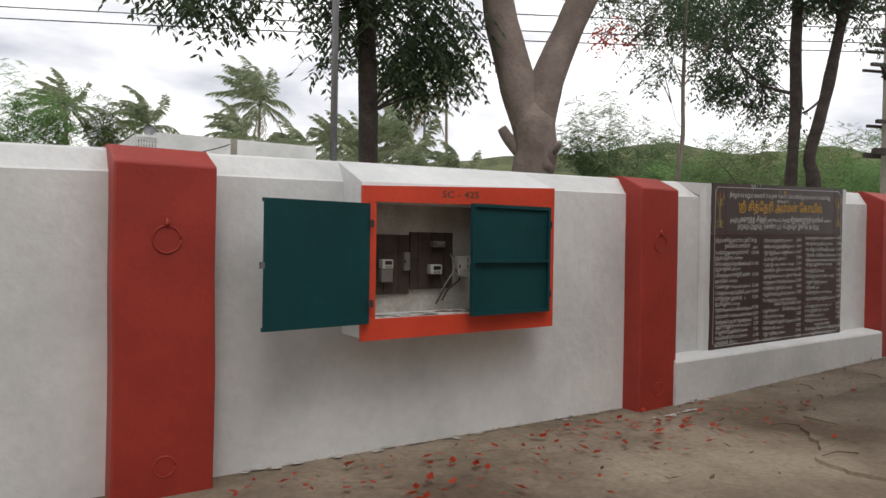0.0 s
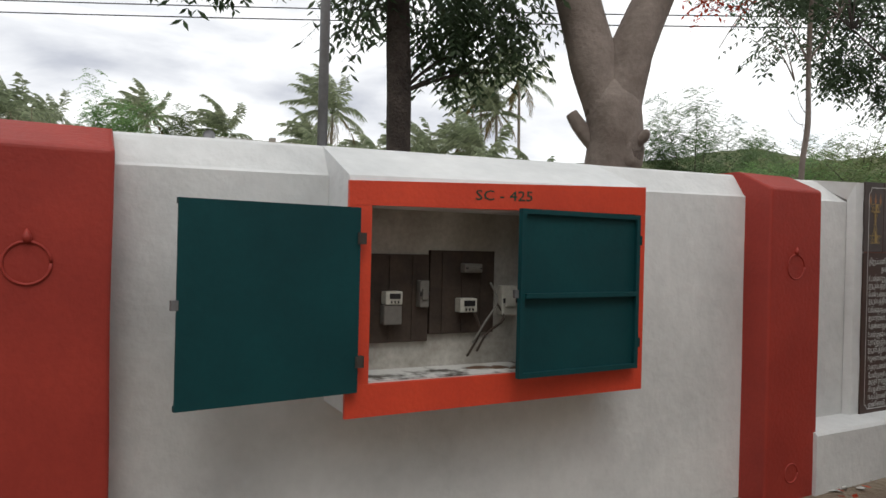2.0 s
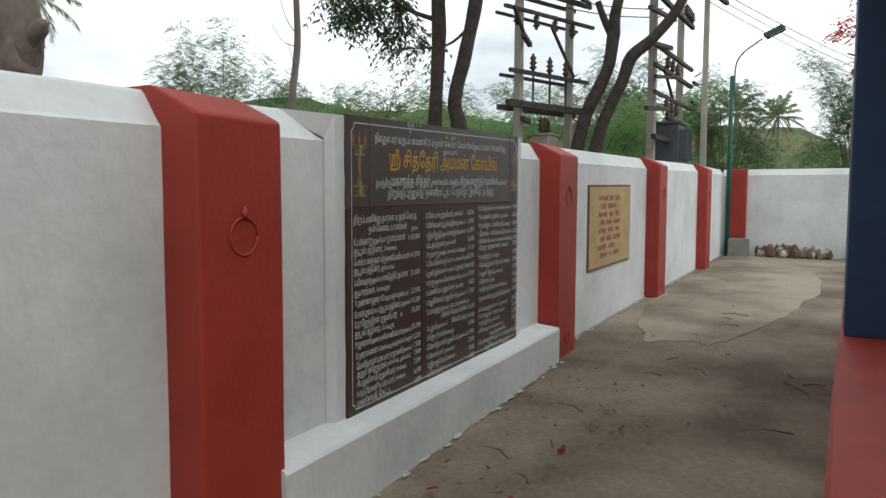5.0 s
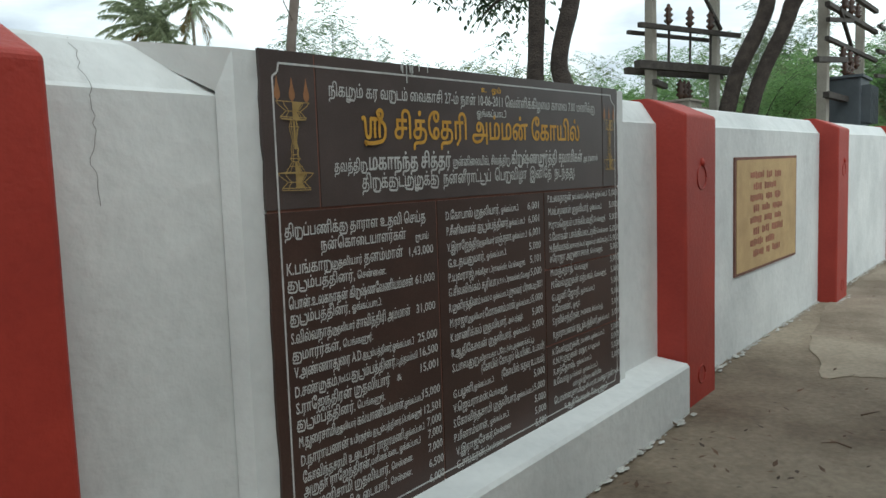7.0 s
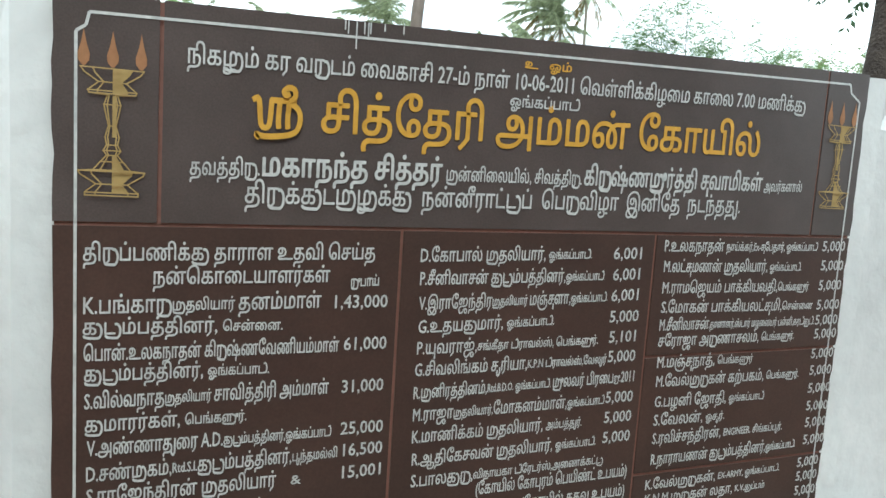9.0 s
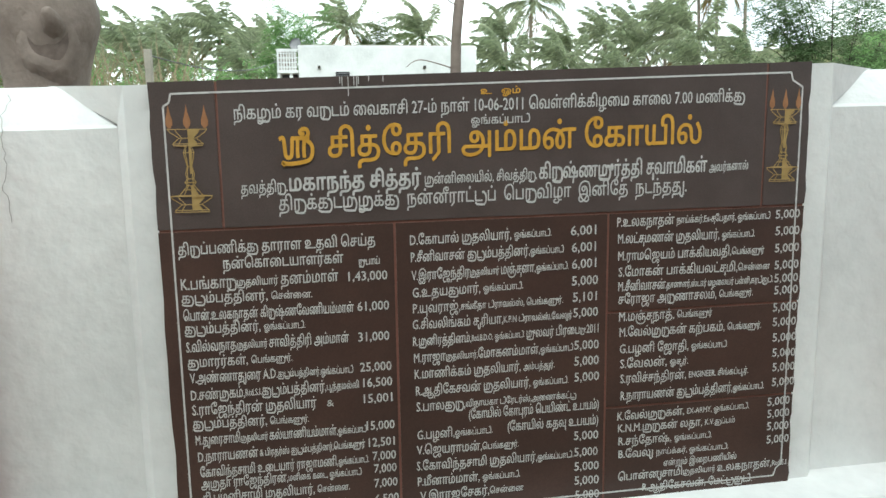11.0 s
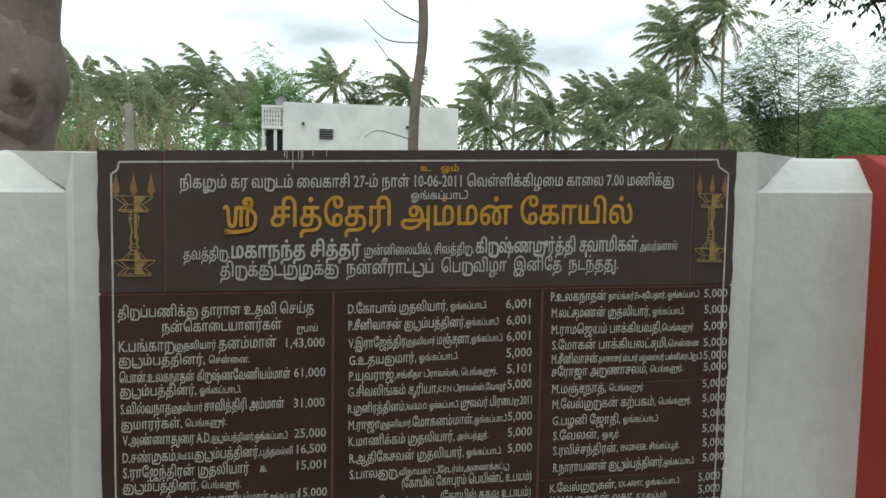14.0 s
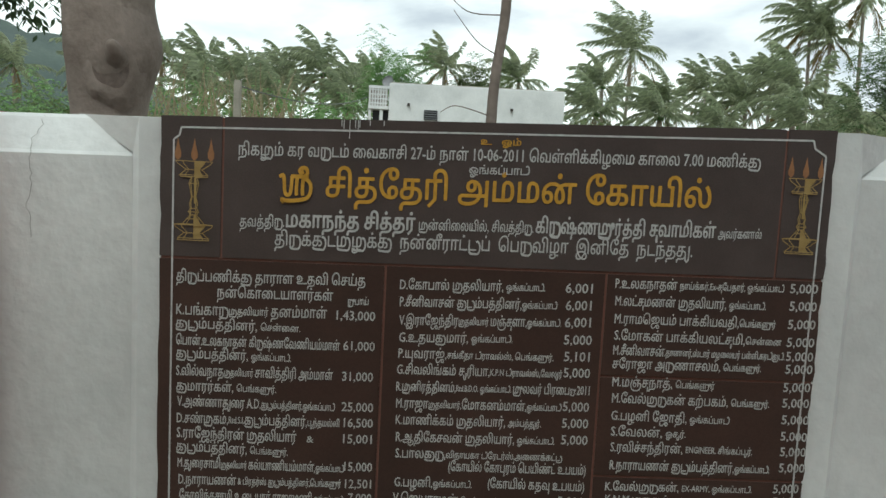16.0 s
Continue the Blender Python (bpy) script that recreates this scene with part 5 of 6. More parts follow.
# straight leafy tree
tree("neem_tree", (3.02, 6.07, 0), "straight dark-trunked neem tree with drooping leaves", [
    ([(3.02, 6.07, -0.1), (3.02, 6.07, 1.5), (3.01, 6.07, 2.6), (2.98, 6.08, 3.6), (3.0, 6.1, 5.5)], [0.12, 0.10, 0.092, 0.088, 0.06]),
    ([(2.98, 6.08, 3.9), (2.5, 6.1, 4.3), (1.9, 6.0, 4.4)], [0.05, 0.04, 0.02]),
    ([(3.0, 6.08, 3.7), (3.4, 6.1, 4.1), (3.9, 6.0, 4.3)], [0.05, 0.04, 0.02]),
], BARK2, [((1.48, 6.0, 3.75), (0.72, 0.7, 0.52)), ((1.0, 6.1, 4.1), (0.6, 0.6, 0.5)), ((3.45, 6.1, 3.62), (0.80, 0.7, 0.62)), ((2.62, 6.0, 3.5), (0.34, 0.5, 0.5)), ((3.75, 6.2, 3.3), (0.45, 0.5, 0.5)), ((2.8, 6.2, 4.6), (2.0, 1.2, 0.7))], 3000, 0.085, LEAF, 12, droop=0.9, pairs=6)

# slim bare-limbed tree
tree("slim_tree", (6.60, 5.35, 0), "slim grey tree with sparse twigs and a few red blooms", [
    ([(6.60, 5.35, -0.1), (6.60, 5.35, 1.4), (6.60, 5.35, 2.2), (6.64, 5.33, 2.65), (6.63, 5.33, 3.2), (6.66, 5.32, 4.6)], [0.0375, 0.0315, 0.027, 0.024, 0.02175, 0.015]),
    ([(6.62, 5.34, 2.42), (6.50, 5.25, 2.47), (6.38, 5.2, 2.60)], [0.00375, 0.002625, 0.0015]),
    ([(6.63, 5.34, 2.72), (6.46, 5.28, 2.78), (6.30, 5.22, 2.95)], [0.0045, 0.003, 0.0015]),
    ([(6.63, 5.34, 2.62), (6.45, 5.3, 2.62), (6.33, 5.3, 2.72)], [0.00375, 0.002625, 0.0015]),
    ([(6.60, 5.35, 2.12), (6.42, 5.3, 2.16), (6.34, 5.25, 2.12)], [0.00375, 0.002625, 0.0015]),
    ([(6.64, 5.33, 3.15), (6.45, 5.4, 3.5), (6.2, 5.5, 3.75)], [0.00975, 0.00675, 0.003]),
    ([(6.64, 5.33, 3.2), (6.85, 5.2, 3.6), (6.95, 5.1, 4.0)], [0.00975, 0.00675, 0.003]),
], BARK, [((6.35, 5.5, 3.55), (0.5, 0.4, 0.35)), ((6.8, 5.2, 3.8), (0.5, 0.4, 0.45)), ((6.4, 5.5, 4.3), (0.9, 0.7, 0.5))], 620, 0.06, LEAF, 44, pairs=5, twig=0.008)
t = thing("flower_cluster", (6.1, 5.6, 3.5), "drooping cluster of red flame-tree blooms", "flowers")
v, f = sprays([((6.05, 5.6, 3.62), (0.28, 0.25, 0.2)), ((5.85, 5.7, 3.75), (0.2, 0.2, 0.2))], 90, 0.05, 0.5, 4, 7, 1.3)
under(mesh_ob("petals", v, f, FLOWER), t)
tube_part("stem", [(5.9, 5.7, 3.75), (6.2, 5.5, 3.8), (6.45, 5.4, 4.4)], [0.006, 0.01, 0.014], BARK, t, 5, k=4)

# twin-trunked tree
TB = Vector((10.55, 6.2, 0))
TR = Vector((0.50, -0.866, 0))
tree("twin_tree", (10.55, 6.2, 0), "dark twin-trunked tree with hanging olive foliage", [
    ([off(TB, TR, -0.10, -0.1), off(TB, TR, -0.16, 2.0), off(TB, TR, -0.13, 2.9), off(TB, TR, -0.10, 3.6), off(TB, TR, -0.12, 4.6), off(TB, TR, -0.05, 6.5)], [0.1258, 0.0999, 0.0851, 0.0888, 0.0851, 0.0666]),
    ([off(TB, TR, 0.08, -0.1), off(TB, TR, 0.16, 2.2), off(TB, TR, 0.10, 2.75), off(TB, TR, 0.22, 3.3), off(TB, TR, 0.36, 4.0), off(TB, TR, 0.52, 4.9), off(TB, TR, 0.85, 6.2)], [0.1258, 0.1073, 0.0888, 0.0851, 0.0851, 0.074, 0.0518]),
    ([off(TB, TR, -0.12, 3.75), off(TB, TR, -0.6, 3.95), off(TB, TR, -1.1, 4.5)], [0.0333, 0.0222, 0.00888]),
    ([off(TB, TR, 0.30, 3.7), off(TB, TR, 0.0, 3.45), off(TB, TR, -0.5, 3.4)], [0.0222, 0.0148, 0.00592]),
    ([off(TB, TR, 0.50, 4.85), off(TB, TR, 0.25, 5.2), off(TB, TR, 0.1, 5.6)], [0.037, 0.0222, 0.00888]),
], BARK2, [((10.9, 7.6, 4.6), (0.8, 0.7, 0.8)), ((11.6, 7.4, 3.75), (0.5, 0.5, 0.45)), ((10.9, 8.0, 5.8), (1.1, 0.9, 0.7)), ((10.6, 6.2, 5.9), (1.6, 1.3, 0.7)), ((11.0, 5.6, 4.9), (0.35, 0.4, 0.5))], 3300, 0.095, LEAF, 63, droop=1.0, pairs=5)

# leaning tree in front of the power poles
LB = Vector((15.6, 6.0, 0))
LR = Vector((0.30, -0.955, 0))
tree("leaning_tree", (15.6, 6.0, 0.2), "dark leaning tree with lopped forked limbs", [
    ([off(LB, LR, -0.25, 0.1), off(LB, LR, -0.20, 1.6), off(LB, LR, -0.02, 2.9), off(LB, LR, 0.40, 3.9), off(LB, LR, 0.50, 4.5), off(LB, LR, 0.55, 5.0), off(LB, LR, 0.78, 5.8), off(LB, LR, 1.05, 7.0)], [0.168, 0.14, 0.1225, 0.1155, 0.119, 0.098, 0.091, 0.063]),
    ([off(LB, LR, 0.0, 0.1), off(LB, LR, 0.05, 1.6), off(LB, LR, 0.32, 2.85), off(LB, LR, 0.68, 3.7), off(LB, LR, 0.85, 4.15), off(LB, LR, 1.25, 4.5), off(LB, LR, 1.70, 5.1), off(LB, LR, 1.95, 6.0), off(LB, LR, 2.2, 7.2)], [0.154, 0.126, 0.112, 0.112, 0.119, 0.098, 0.084, 0.07, 0.042]),
    ([off(LB, LR, 0.50, 4.5), off(LB, LR, 0.33, 4.85), off(LB, LR, 0.22, 5.15)], [0.084, 0.063, 0.056]),
], BARK2, [((16.1, 4.4, 6.6), (0.9, 0.9, 0.6)), ((15.8, 5.2, 6.9), (1.2, 1.0, 0.5)), ((16.4, 3.9, 5.8), (0.3, 0.3, 0.25))], 420, 0.10, LEAF3, 71)


# ---- feathery thorn bushes behind the wall ----
def bush(name, base, label, h, w, mtl, seed, n=900, leaf=0.07, airy=0.5, core=0.38):
    rng = random.Random(seed)
    t = thing(name, base, label, "bush", "thorn bushes behind the wall")
    lst, lobes = [], []
    b = Vector(base)
    for k in range(11):
        a = rng.random() * 6.28
        tip = b + Vector((math.cos(a) * w * rng.uniform(0.35, 1.0), math.sin(a) * w * rng.uniform(0.3, 0.9), h * rng.uniform(0.55, 1.0)))
        m = b.lerp(tip, 0.55) + Vector((0, 0, h * 0.18))
        p, r = smooth_line([b, m, tip], [0.028, 0.012, 0.003], 5)
        lst.append(tube(p, r, 5, 0.2))
        for q in (0.6, 0.85, 1.0):
            c = b.lerp(m, q * 2) if q < 0.5 else m.lerp(tip, (q - 0.5) * 2)
            lobes.append((tuple(c), (w * 0.22 * airy + 0.25, w * 0.22 * airy + 0.25, h * 0.09 + 0.1)))
    v, f = join(lst)
    under(mesh_ob("branchwork", v, f, BARK2, True), t)
    lobes.append(((b.x, b.y, b.z + h * core), (w * 0.8, w * 0.7, h * 0.34)))
    v, f = sprays(lobes, n, leaf, 0.35, 5, seed)
    under(mesh_ob("foliage", v, f, mtl), t)
    return t


bushes = [
    bush("thorn_bush", (16.6, 16.1, 0.1), "dense dark green thorn bush behind the wall", 5.6, 2.2, LEAF4, 101, 7500, 0.07),
    bush("thorn_bush", (17.3, 13.0, 0.1), "feathery green thorn bush behind the wall", 4.2, 2.6, LEAF3, 102, 5200),
    bush("thorn_bush", (16.0, 10.0, 0.1), "airy olive thorn bush with bare twigs", 3.6, 2.0, LEAF2, 103, 2800, airy=0.8),
]
spots = [(0, 19.4, 17.6, 0.92, 120), (1, 18.5, 9.5, 0.9, 40), (1, 21.5, 8.0, 1.1, 90), (2, 24.5, 7.6, 1.3, 10), (1, 29.0, 8.0, 1.3, 200), (0, 33.0, 5.5, 1.1, 300), (2, 20.5, 14.0, 1.3, 150),
         (0, 24.0, 18.0, 0.95, 260), (1, 30.0, 16.0, 1.4, 130), (0, 38.0, 11.0, 1.45, 15), (1, 30.0, 26.0, 1.4, 330),
         (2, 40.0, 20.0, 2.0, 95), (0, 34.0, 1.0, 1.25, 215), (1, 30.0, -3.0, 1.4, 60)]
for i, x, y, s, a in spots:
    copy_thing(bushes[i], Matrix.Translation((x, y, gz(x))) @ Matrix.Rotation(radians(a), 4, "Z") @ Matrix.Diagonal((s, s, s, 1)))


bush("feathery_tree", (2.95, 55, 0), "tall feathery green tree behind the white house", 12.3, 3.0, LEAF3, 111, 2600, 0.2, 0.9, 0.62)
bush("feathery_tree", (12.3, 80, 0), "tall feathery green tree behind the white house", 15.0, 4.8, LEAF2, 112, 3600, 0.26, 0.9, 0.62)


# ---- coconut palms ----
def palm(base, h, seed, size=1.0, n=22, label="coconut palm with ragged wind-blown fronds", dry=4):
    """Crown at height h; the wind sweeps the fronds towards -x."""
    rng = random.Random(seed)
    t = thing("coconut_palm", base, label, "palm tree", "coconut palms")
    b = Vector(base)
    lean = Vector((rng.uniform(-0.05, 0.05), rng.uniform(-0.03, 0.03), 0)) * h
    top = b + Vector((0, 0, h))
    p, r = smooth_line([b + lean, b + lean * 0.4 + Vector((0, 0, h * 0.5)), top], [0.28, 0.20, 0.16], 6)
    v, f = tube(p, r, 8, 0.06)
    under(mesh_ob("trunk", v, f, PALMTRUNK, True), t)
    wind = Vector((-0.55, 0.1, 0))

    def fronds(count, mtl, lo, hi, name):
        vs, fs = [], []
        for k in range(count):
            a = 6.283 * (k * 0.618 + rng.uniform(-0.06, 0.06))
            up = lo + (hi - lo) * (k + rng.random()) / count
            d = Vector((math.cos(a), math.sin(a), 0))
            L = rng.uniform(3.9, 5.4) * size
            stiff = rng.uniform(0.6, 1.3)
            pt = top + Vector((0, 0, rng.uniform(-0.2, 0.2)))
            vel = (d * math.cos(up) + Vector((0, 0, math.sin(up)))).normalized()
            m = 16
            step = L / m
            for j in range(m):
                nxt = pt + vel * step
                side = vel.cross(Vector((0, 0, 1)))
                side = side.normalized() if side.length > 0.01 else Vector((1, 0, 0))
                o = len(vs)
                w0 = 0.06 * (1 - 0.7 * j / m)
                vs += [pt - side * w0, pt + side * w0, nxt + side * w0, nxt - side * w0]
                fs.append((o, o + 1, o + 2, o + 3))
                if j > 1:
                    ll = (0.95 * math.sin(math.pi * (0.10 + 0.80 * j / m)) + 0.12) * size
                    for sg in (-1, 1):
                        for q in range(4):
                            if rng.random() < 0.35:
                                continue
                            c = pt + vel * step * (q / 4)
                            w = (side * sg * rng.uniform(0.25, 0.8) + vel * rng.uniform(0.5, 1.0) + Vector((0, 0, -rng.uniform(0.25, 0.9))) + wind * rng.uniform(0.1, 0.7)).normalized()
                            e = vel * 0.022 + Vector((0, 0, 0.008))
                            tip = c + w * ll * rng.uniform(0.7, 1.15)
                            o = len(vs)
                            vs += [c - e, c + e, c.lerp(tip, 0.6) + e * 0.7 + Vector((0, 0, 0.05)), tip + Vector((0, 0, -0.15 * ll))]
                            fs.append((o, o + 1, o + 2, o + 3))
                pt = nxt
                vel = (vel + Vector((0, 0, -0.075 * stiff * (0.4 + 1.2 * j / m))) + wind * (0.05 + 0.09 * max(0.0, vel.z))).normalized()
        under(mesh_ob(name, vs, fs, mtl), t)
    fronds(n, FROND, 1.5, -0.45, "frond_crown")
    fronds(dry, DRYFROND, -0.5, -1.1, "dry_frond_skirt")
    v, f = join([tube([top + Vector((math.cos(a) * 0.25, math.sin(a) * 0.25, -0.35)), top + Vector((math.cos(a) * 0.25, math.sin(a) * 0.25, -0.05))], [0.12, 0.12], 6) for a in (0, 1.6, 3.1, 4.6)])
    under(mesh_ob("nut_bunch", v, f, LEAF3, True), t)
    return t


# tall ones beyond the house and the wall, then the grove
for k, (x, y, h, s) in enumerate(((28.8, 86.4, 18.0, 1.3), (46.0, 79.6, 20.6, 1.15), (50.4, 77.5, 23.2, 1.2), (47.5, 78.0, 18.6, 0.9),
                                  (-4.2, 68, 11.0, 0.95), (-7.8, 68, 10.2, 0.8), (-10.4, 66, 9.8, 0.78), (-14.2, 75, 10.4, 0.85), (-2.3, 74, 10.6, 0.75), (-2.3, 95, 14.2, 0.95))):
    palm((x, y, 0), h, 21 + k, s, 24, "tall coconut palm with ragged wind-blown fronds" if h > 15 else "coconut palm with ragged wind-blown fronds")
grove = [palm((7.0, 80, 0), 14.0, 51, 0.85), palm((23.7, 78, 0), 12.6, 52, 0.9), palm((19.2, 60, 0), 7.9, 53, 0.85), palm((33.7, 75, 0), 12.0, 54, 0.85)]
spots = [(0, -19.5, 70, 0.86, 10), (3, -16.3, 72, 0.98, -12), (1, 34.1, 88, 1.0, 14), (2, 23.8, 58, 0.97, -10), (3, 38.8, 80, 1.08, 8), (1, 38.3, 76, 0.9, -15), (0, 38.9, 72, 0.93, 12), (2, 38.3, 66, 1.4, -8), (1, 15.6, 85, 1.1, 5),
         (2, -6.5, 60, 0.98, 12), (2, -12.5, 60, 1.0, -15), (2, -1.2, 62, 0.95, 6), (2, -18.0, 58, 1.0, 15), (3, -25.0, 68, 0.9, -6), (1, -31.0, 66, 0.8, 14), (2, 29.5, 60, 0.9, -12), (2, 35.0, 58, 0.95, 10), (2, 42.0, 62, 1.05, -14),
         (1, 95, 24, 1.0, 20), (2, 100, 17, 1.3, -15), (3, 96, 12, 1.0, 10), (0, 108, 8, 0.9, 15)]
for i, x, y, s, a in spots:
    copy_thing(grove[i], Matrix.Translation((x, y, 0)) @ Matrix.Rotation(radians(a), 4, "Z") @ Matrix.Diagonal((s, s, s, 1)))


# ---- belt of scrub and low trees far behind ----
def far_belt(name, label, mtl, row, n, leaf, seed, hlo, hhi):
    rng = random.Random(seed)
    lobes = []
    for _ in range(n):
        k = rng.random() * (len(row) - 1)
        i = int(k)
        p = Vector(row[i]).lerp(Vector(row[i + 1]), k - i)
        h = rng.uniform(hlo, hhi)
        lobes.append(((p.x + rng.uniform(-2, 2), p.y + rng.uniform(-3, 3), h * 0.5), (rng.uniform(1.2, 2.6), rng.uniform(1.2, 2.2), h * 0.5)))
    v, f = sprays(lobes, n * 90, leaf, 0.4, 4, seed)
    tagged(mesh_ob(name, v, f, mtl), label, "trees", kind="stuff")


far_belt("scrub", "belt of green scrub beneath the palms", LEAF2, [(-50, 48, 0), (-20, 52, 0), (0, 50, 0)], 90, 0.34, 201, 5.0, 8.0)
far_belt("scrub", "belt of green scrub beneath the palms", LEAF3, [(-22, 46, 0), (-6, 48, 0), (3.5, 46, 0)], 40, 0.34, 202, 5.0, 8.5)
far_belt("scrub", "belt of green scrub beneath the palms", LEAF2, [(14, 56, 0), (30, 58, 0), (60, 50, 0)], 110, 0.36, 203, 5.0, 8.0)
far_belt("scrub", "belt of green scrub beyond the end wall", LEAF3, [(45, 42, 0), (55, 25, 0), (58, 10, 0), (52, -6, 0), (45, -20, 0)], 90, 0.32, 204, 4.0, 7.5)


# pale dry reeds left of the white house
rng = random.Random(77)
lst = []
for k in range(170):
    x, y = rng.uniform(-6.5, 0.6), rng.uniform(30, 35)
    h = rng.uniform(3.5, 6.4)
    p, r = smooth_line([(x, y, 0), (x + rng.uniform(-0.4, 0.4), y, h * 0.6), (x + rng.uniform(-1.2, 1.0), y, h)], [0.032, 0.024, 0.008], 3)
    lst.append(tube(p, r, 5))
v, f = join(lst)
tagged(mesh_ob("dry_reeds", v, f, mat("pale_dry_stalk", (0.36, 0.29, 0.18), 0.9, bump=0)), "tall pale dry stalks beside the white house", "reeds", kind="stuff")
t = thing("fence_post", (3.5, 12, 0), "plain pale concrete fence post", "post")
part("post", box((3.45, 11.95, -0.1), (3.54, 12.05, 3.05), bevel=0.01), POLEC, t)


# ---- white house ----
def house():
    t = thing("white_house", (7.3, 27, 0), "small flat-roofed whitewashed house with a lattice balcony", "house")
    zt = 4.83
    part("wall", box((4.78, 25, -0.1), (10.45, 31, zt), bevel=0.02), WHITE, t)
    part("roof", box((4.84, 25.1, zt), (10.40, 30.9, zt + 0.03)), POLEC, t)
    bal = part("balcony", box((4.13, 24.9, 3.97), (4.776, 29, 4.07), bevel=0.01), WHITE, t, "white balcony with lattice parapet")
    for k in range(7):
        under(part("lattice_bar", box((4.16 + 0.085 * k, 24.92, 4.07), (4.20 + 0.085 * k, 24.95, 4.62)), WHITE, None), bal)
    for k in range(4):
        under(part("lattice_bar", box((4.16, 24.925, 4.14 + 0.14 * k), (4.74, 24.945, 4.18 + 0.14 * k)), WHITE, None), bal)
    under(part("parapet", box((4.13, 24.9, 4.62), (4.776, 25.0, 4.71)), WHITE, None), bal)
    under(part("parapet_infill", box((4.16, 24.96, 4.07), (4.74, 24.99, 4.62)), PALESTONE, None), bal)
    under(part("side_parapet", box((4.13, 25.0, 4.07), (4.20, 29, 4.71)), WHITE, None), bal)
    win = part("window", box((5.93, 24.97, 3.70), (6.36, 24.998, 4.02)), BLACK, t, "small dark louvred window")
    for k in range(4):
        under(part("louvre", box((5.92, 24.95, 3.73 + 0.075 * k), (6.37, 24.975, 3.75 + 0.075 * k)), STEEL, None), win)
    under(part("window_frame", box((5.90, 24.96, 4.02), (6.39, 25.0, 4.06)), WHITE, None), win)
    for x in (5.42, 8.75):
        part("drain_spout", box((x - 0.04, 24.86, 4.12), (x + 0.04, 25.0, 4.20)), IRON, t)
    # Black panel: the shade in the opening below the balcony, done as colour.
    part("doorway_shade", box((4.25, 25.3, 2.4), (4.77, 25.4, 3.96)), BLACK, t)
    part("post", box((4.50, 24.95, -0.1), (4.60, 25.05, 3.97)), WHITE, t)
    part("post", box((4.14, 24.95, -0.1), (4.22, 25.05, 3.97)), WHITE, t)
    m = look((4.68, 25.6, 4.95), (4.3, 24.6, 5.2))
    bm = bmesh.new()
    bmesh.ops.create_uvsphere(bm, u_segments=16, v_segments=8, radius=0.20)
    for v in list(bm.verts):
        if v.co.z > 0.01:
            bm.verts.remove(v)
    for v in bm.verts:
        v.co.z *= 0.35
        v.co = m @ (Matrix.Rotation(math.pi, 4, "X") @ v.co)
    part("dish", bm, STEEL, t, "small grey satellite dish")
    tube_part("dish_mast", [(4.83, 25.6, 4.7), (4.72, 25.6, 4.95)], [0.02, 0.02], STEEL, t, 6)


house()


# ---- power poles, transformers, wires ----
def pole(x, y, h, w, label):
    t = thing("power_pole", (x, y, gz(min(x, 21))), label, "pole", "concrete power poles")
    bm = bmesh.new()
    g0 = gz(min(x, 21)) - 0.1
    A = [bm.verts.new((x + sx * w * 0.55, y + sy * w * 0.4, g0)) for sx, sy in ((-1, -1), (1, -1), (1, 1), (-1, 1))]
    C = [bm.verts.new((x + sx * w * 0.38, y + sy * w * 0.3, h)) for sx, sy in ((-1, -1), (1, -1), (1, 1), (-1, 1))]
    for k in range(4):
        bm.faces.new((A[k], A[(k + 1) % 4], C[(k + 1) % 4], C[k]))
    bm.faces.new(C)
    part("shaft", bm, POLEC, t)
    return t


def bar(parent, a, b, w, name="cross_arm", m=IRON):
    a, b = Vector(a), Vector(b)
    mm = look(a, b)
    ln = (b - a).length
    return under(part(name, box((-w / 2, -w / 2, -ln), (w / 2, w / 2, 0), mm), m, None), parent)


def insulator(parent, p, up=0.22):
    pts = [(p[0], p[1], p[2] + up * k / 8) for k in range(9)]
    rad = [0.03, 0.03, 0.075, 0.035, 0.075, 0.035, 0.065, 0.03, 0.02]
    v, f = tube(pts, rad, 8)
    return under(mesh_ob("insulator", v, f, PORCELAIN, True), parent)


P1, P2, P3, P4, P5 = (14.85, 7.0), (16.2, 6.5), (16.7, 5.0), (19.0, 4.9), (23.3, 5.0)
pa = pole(*P1, 8.2, 0.17, "weathered concrete power pole carrying iron cross-arms")
pb = pole(*P2, 8.2, 0.17, "weathered concrete power pole carrying iron cross-arms")
pc = pole(*P3, 8.0, 0.19, "weathered concrete power pole carrying iron cross-arms")
pd = pole(*P4, 8.0, 0.18, "weathered concrete power pole carrying iron cross-arms")
pe = pole(*P5, 9.0, 0.19, "plain weathered concrete power pole")


def span(parent, A, Bp, z, over=0.5, w=0.10, dz=0.0, dy=0.16):
    a, b = Vector((*A, z)), Vector((*Bp, z + dz))
    d = (b - a).normalized()
    n = Vector((d.y, -d.x, 0))
    n = n if n.y < 0 else -n
    return bar(parent, a - d * over + n * dy, b + d * over + n * dy, w)


for z, o, w in ((6.6, 0.5, 0.07), (6.0, 0.45, 0.07), (5.3, 0.45, 0.07), (4.92, 0.55, 0.06), (3.83, 0.4, 0.07), (3.25, 0.45, 0.12)):
    span(pa, P1, P2, z, o, w)
    if z < 5.5:
        span(pb, P1, P2, z - 0.04, o * 0.8, w * 0.8, dy=-0.16)
for z, w in ((4.38, 0.08), (2.95, 0.08), (5.62, 0.06)):
    bar(pa, (P1[0] - 0.55, P1[1] - 0.30, z), (P1[0] + 0.50, P1[1] - 0.02, z + 0.05), w)
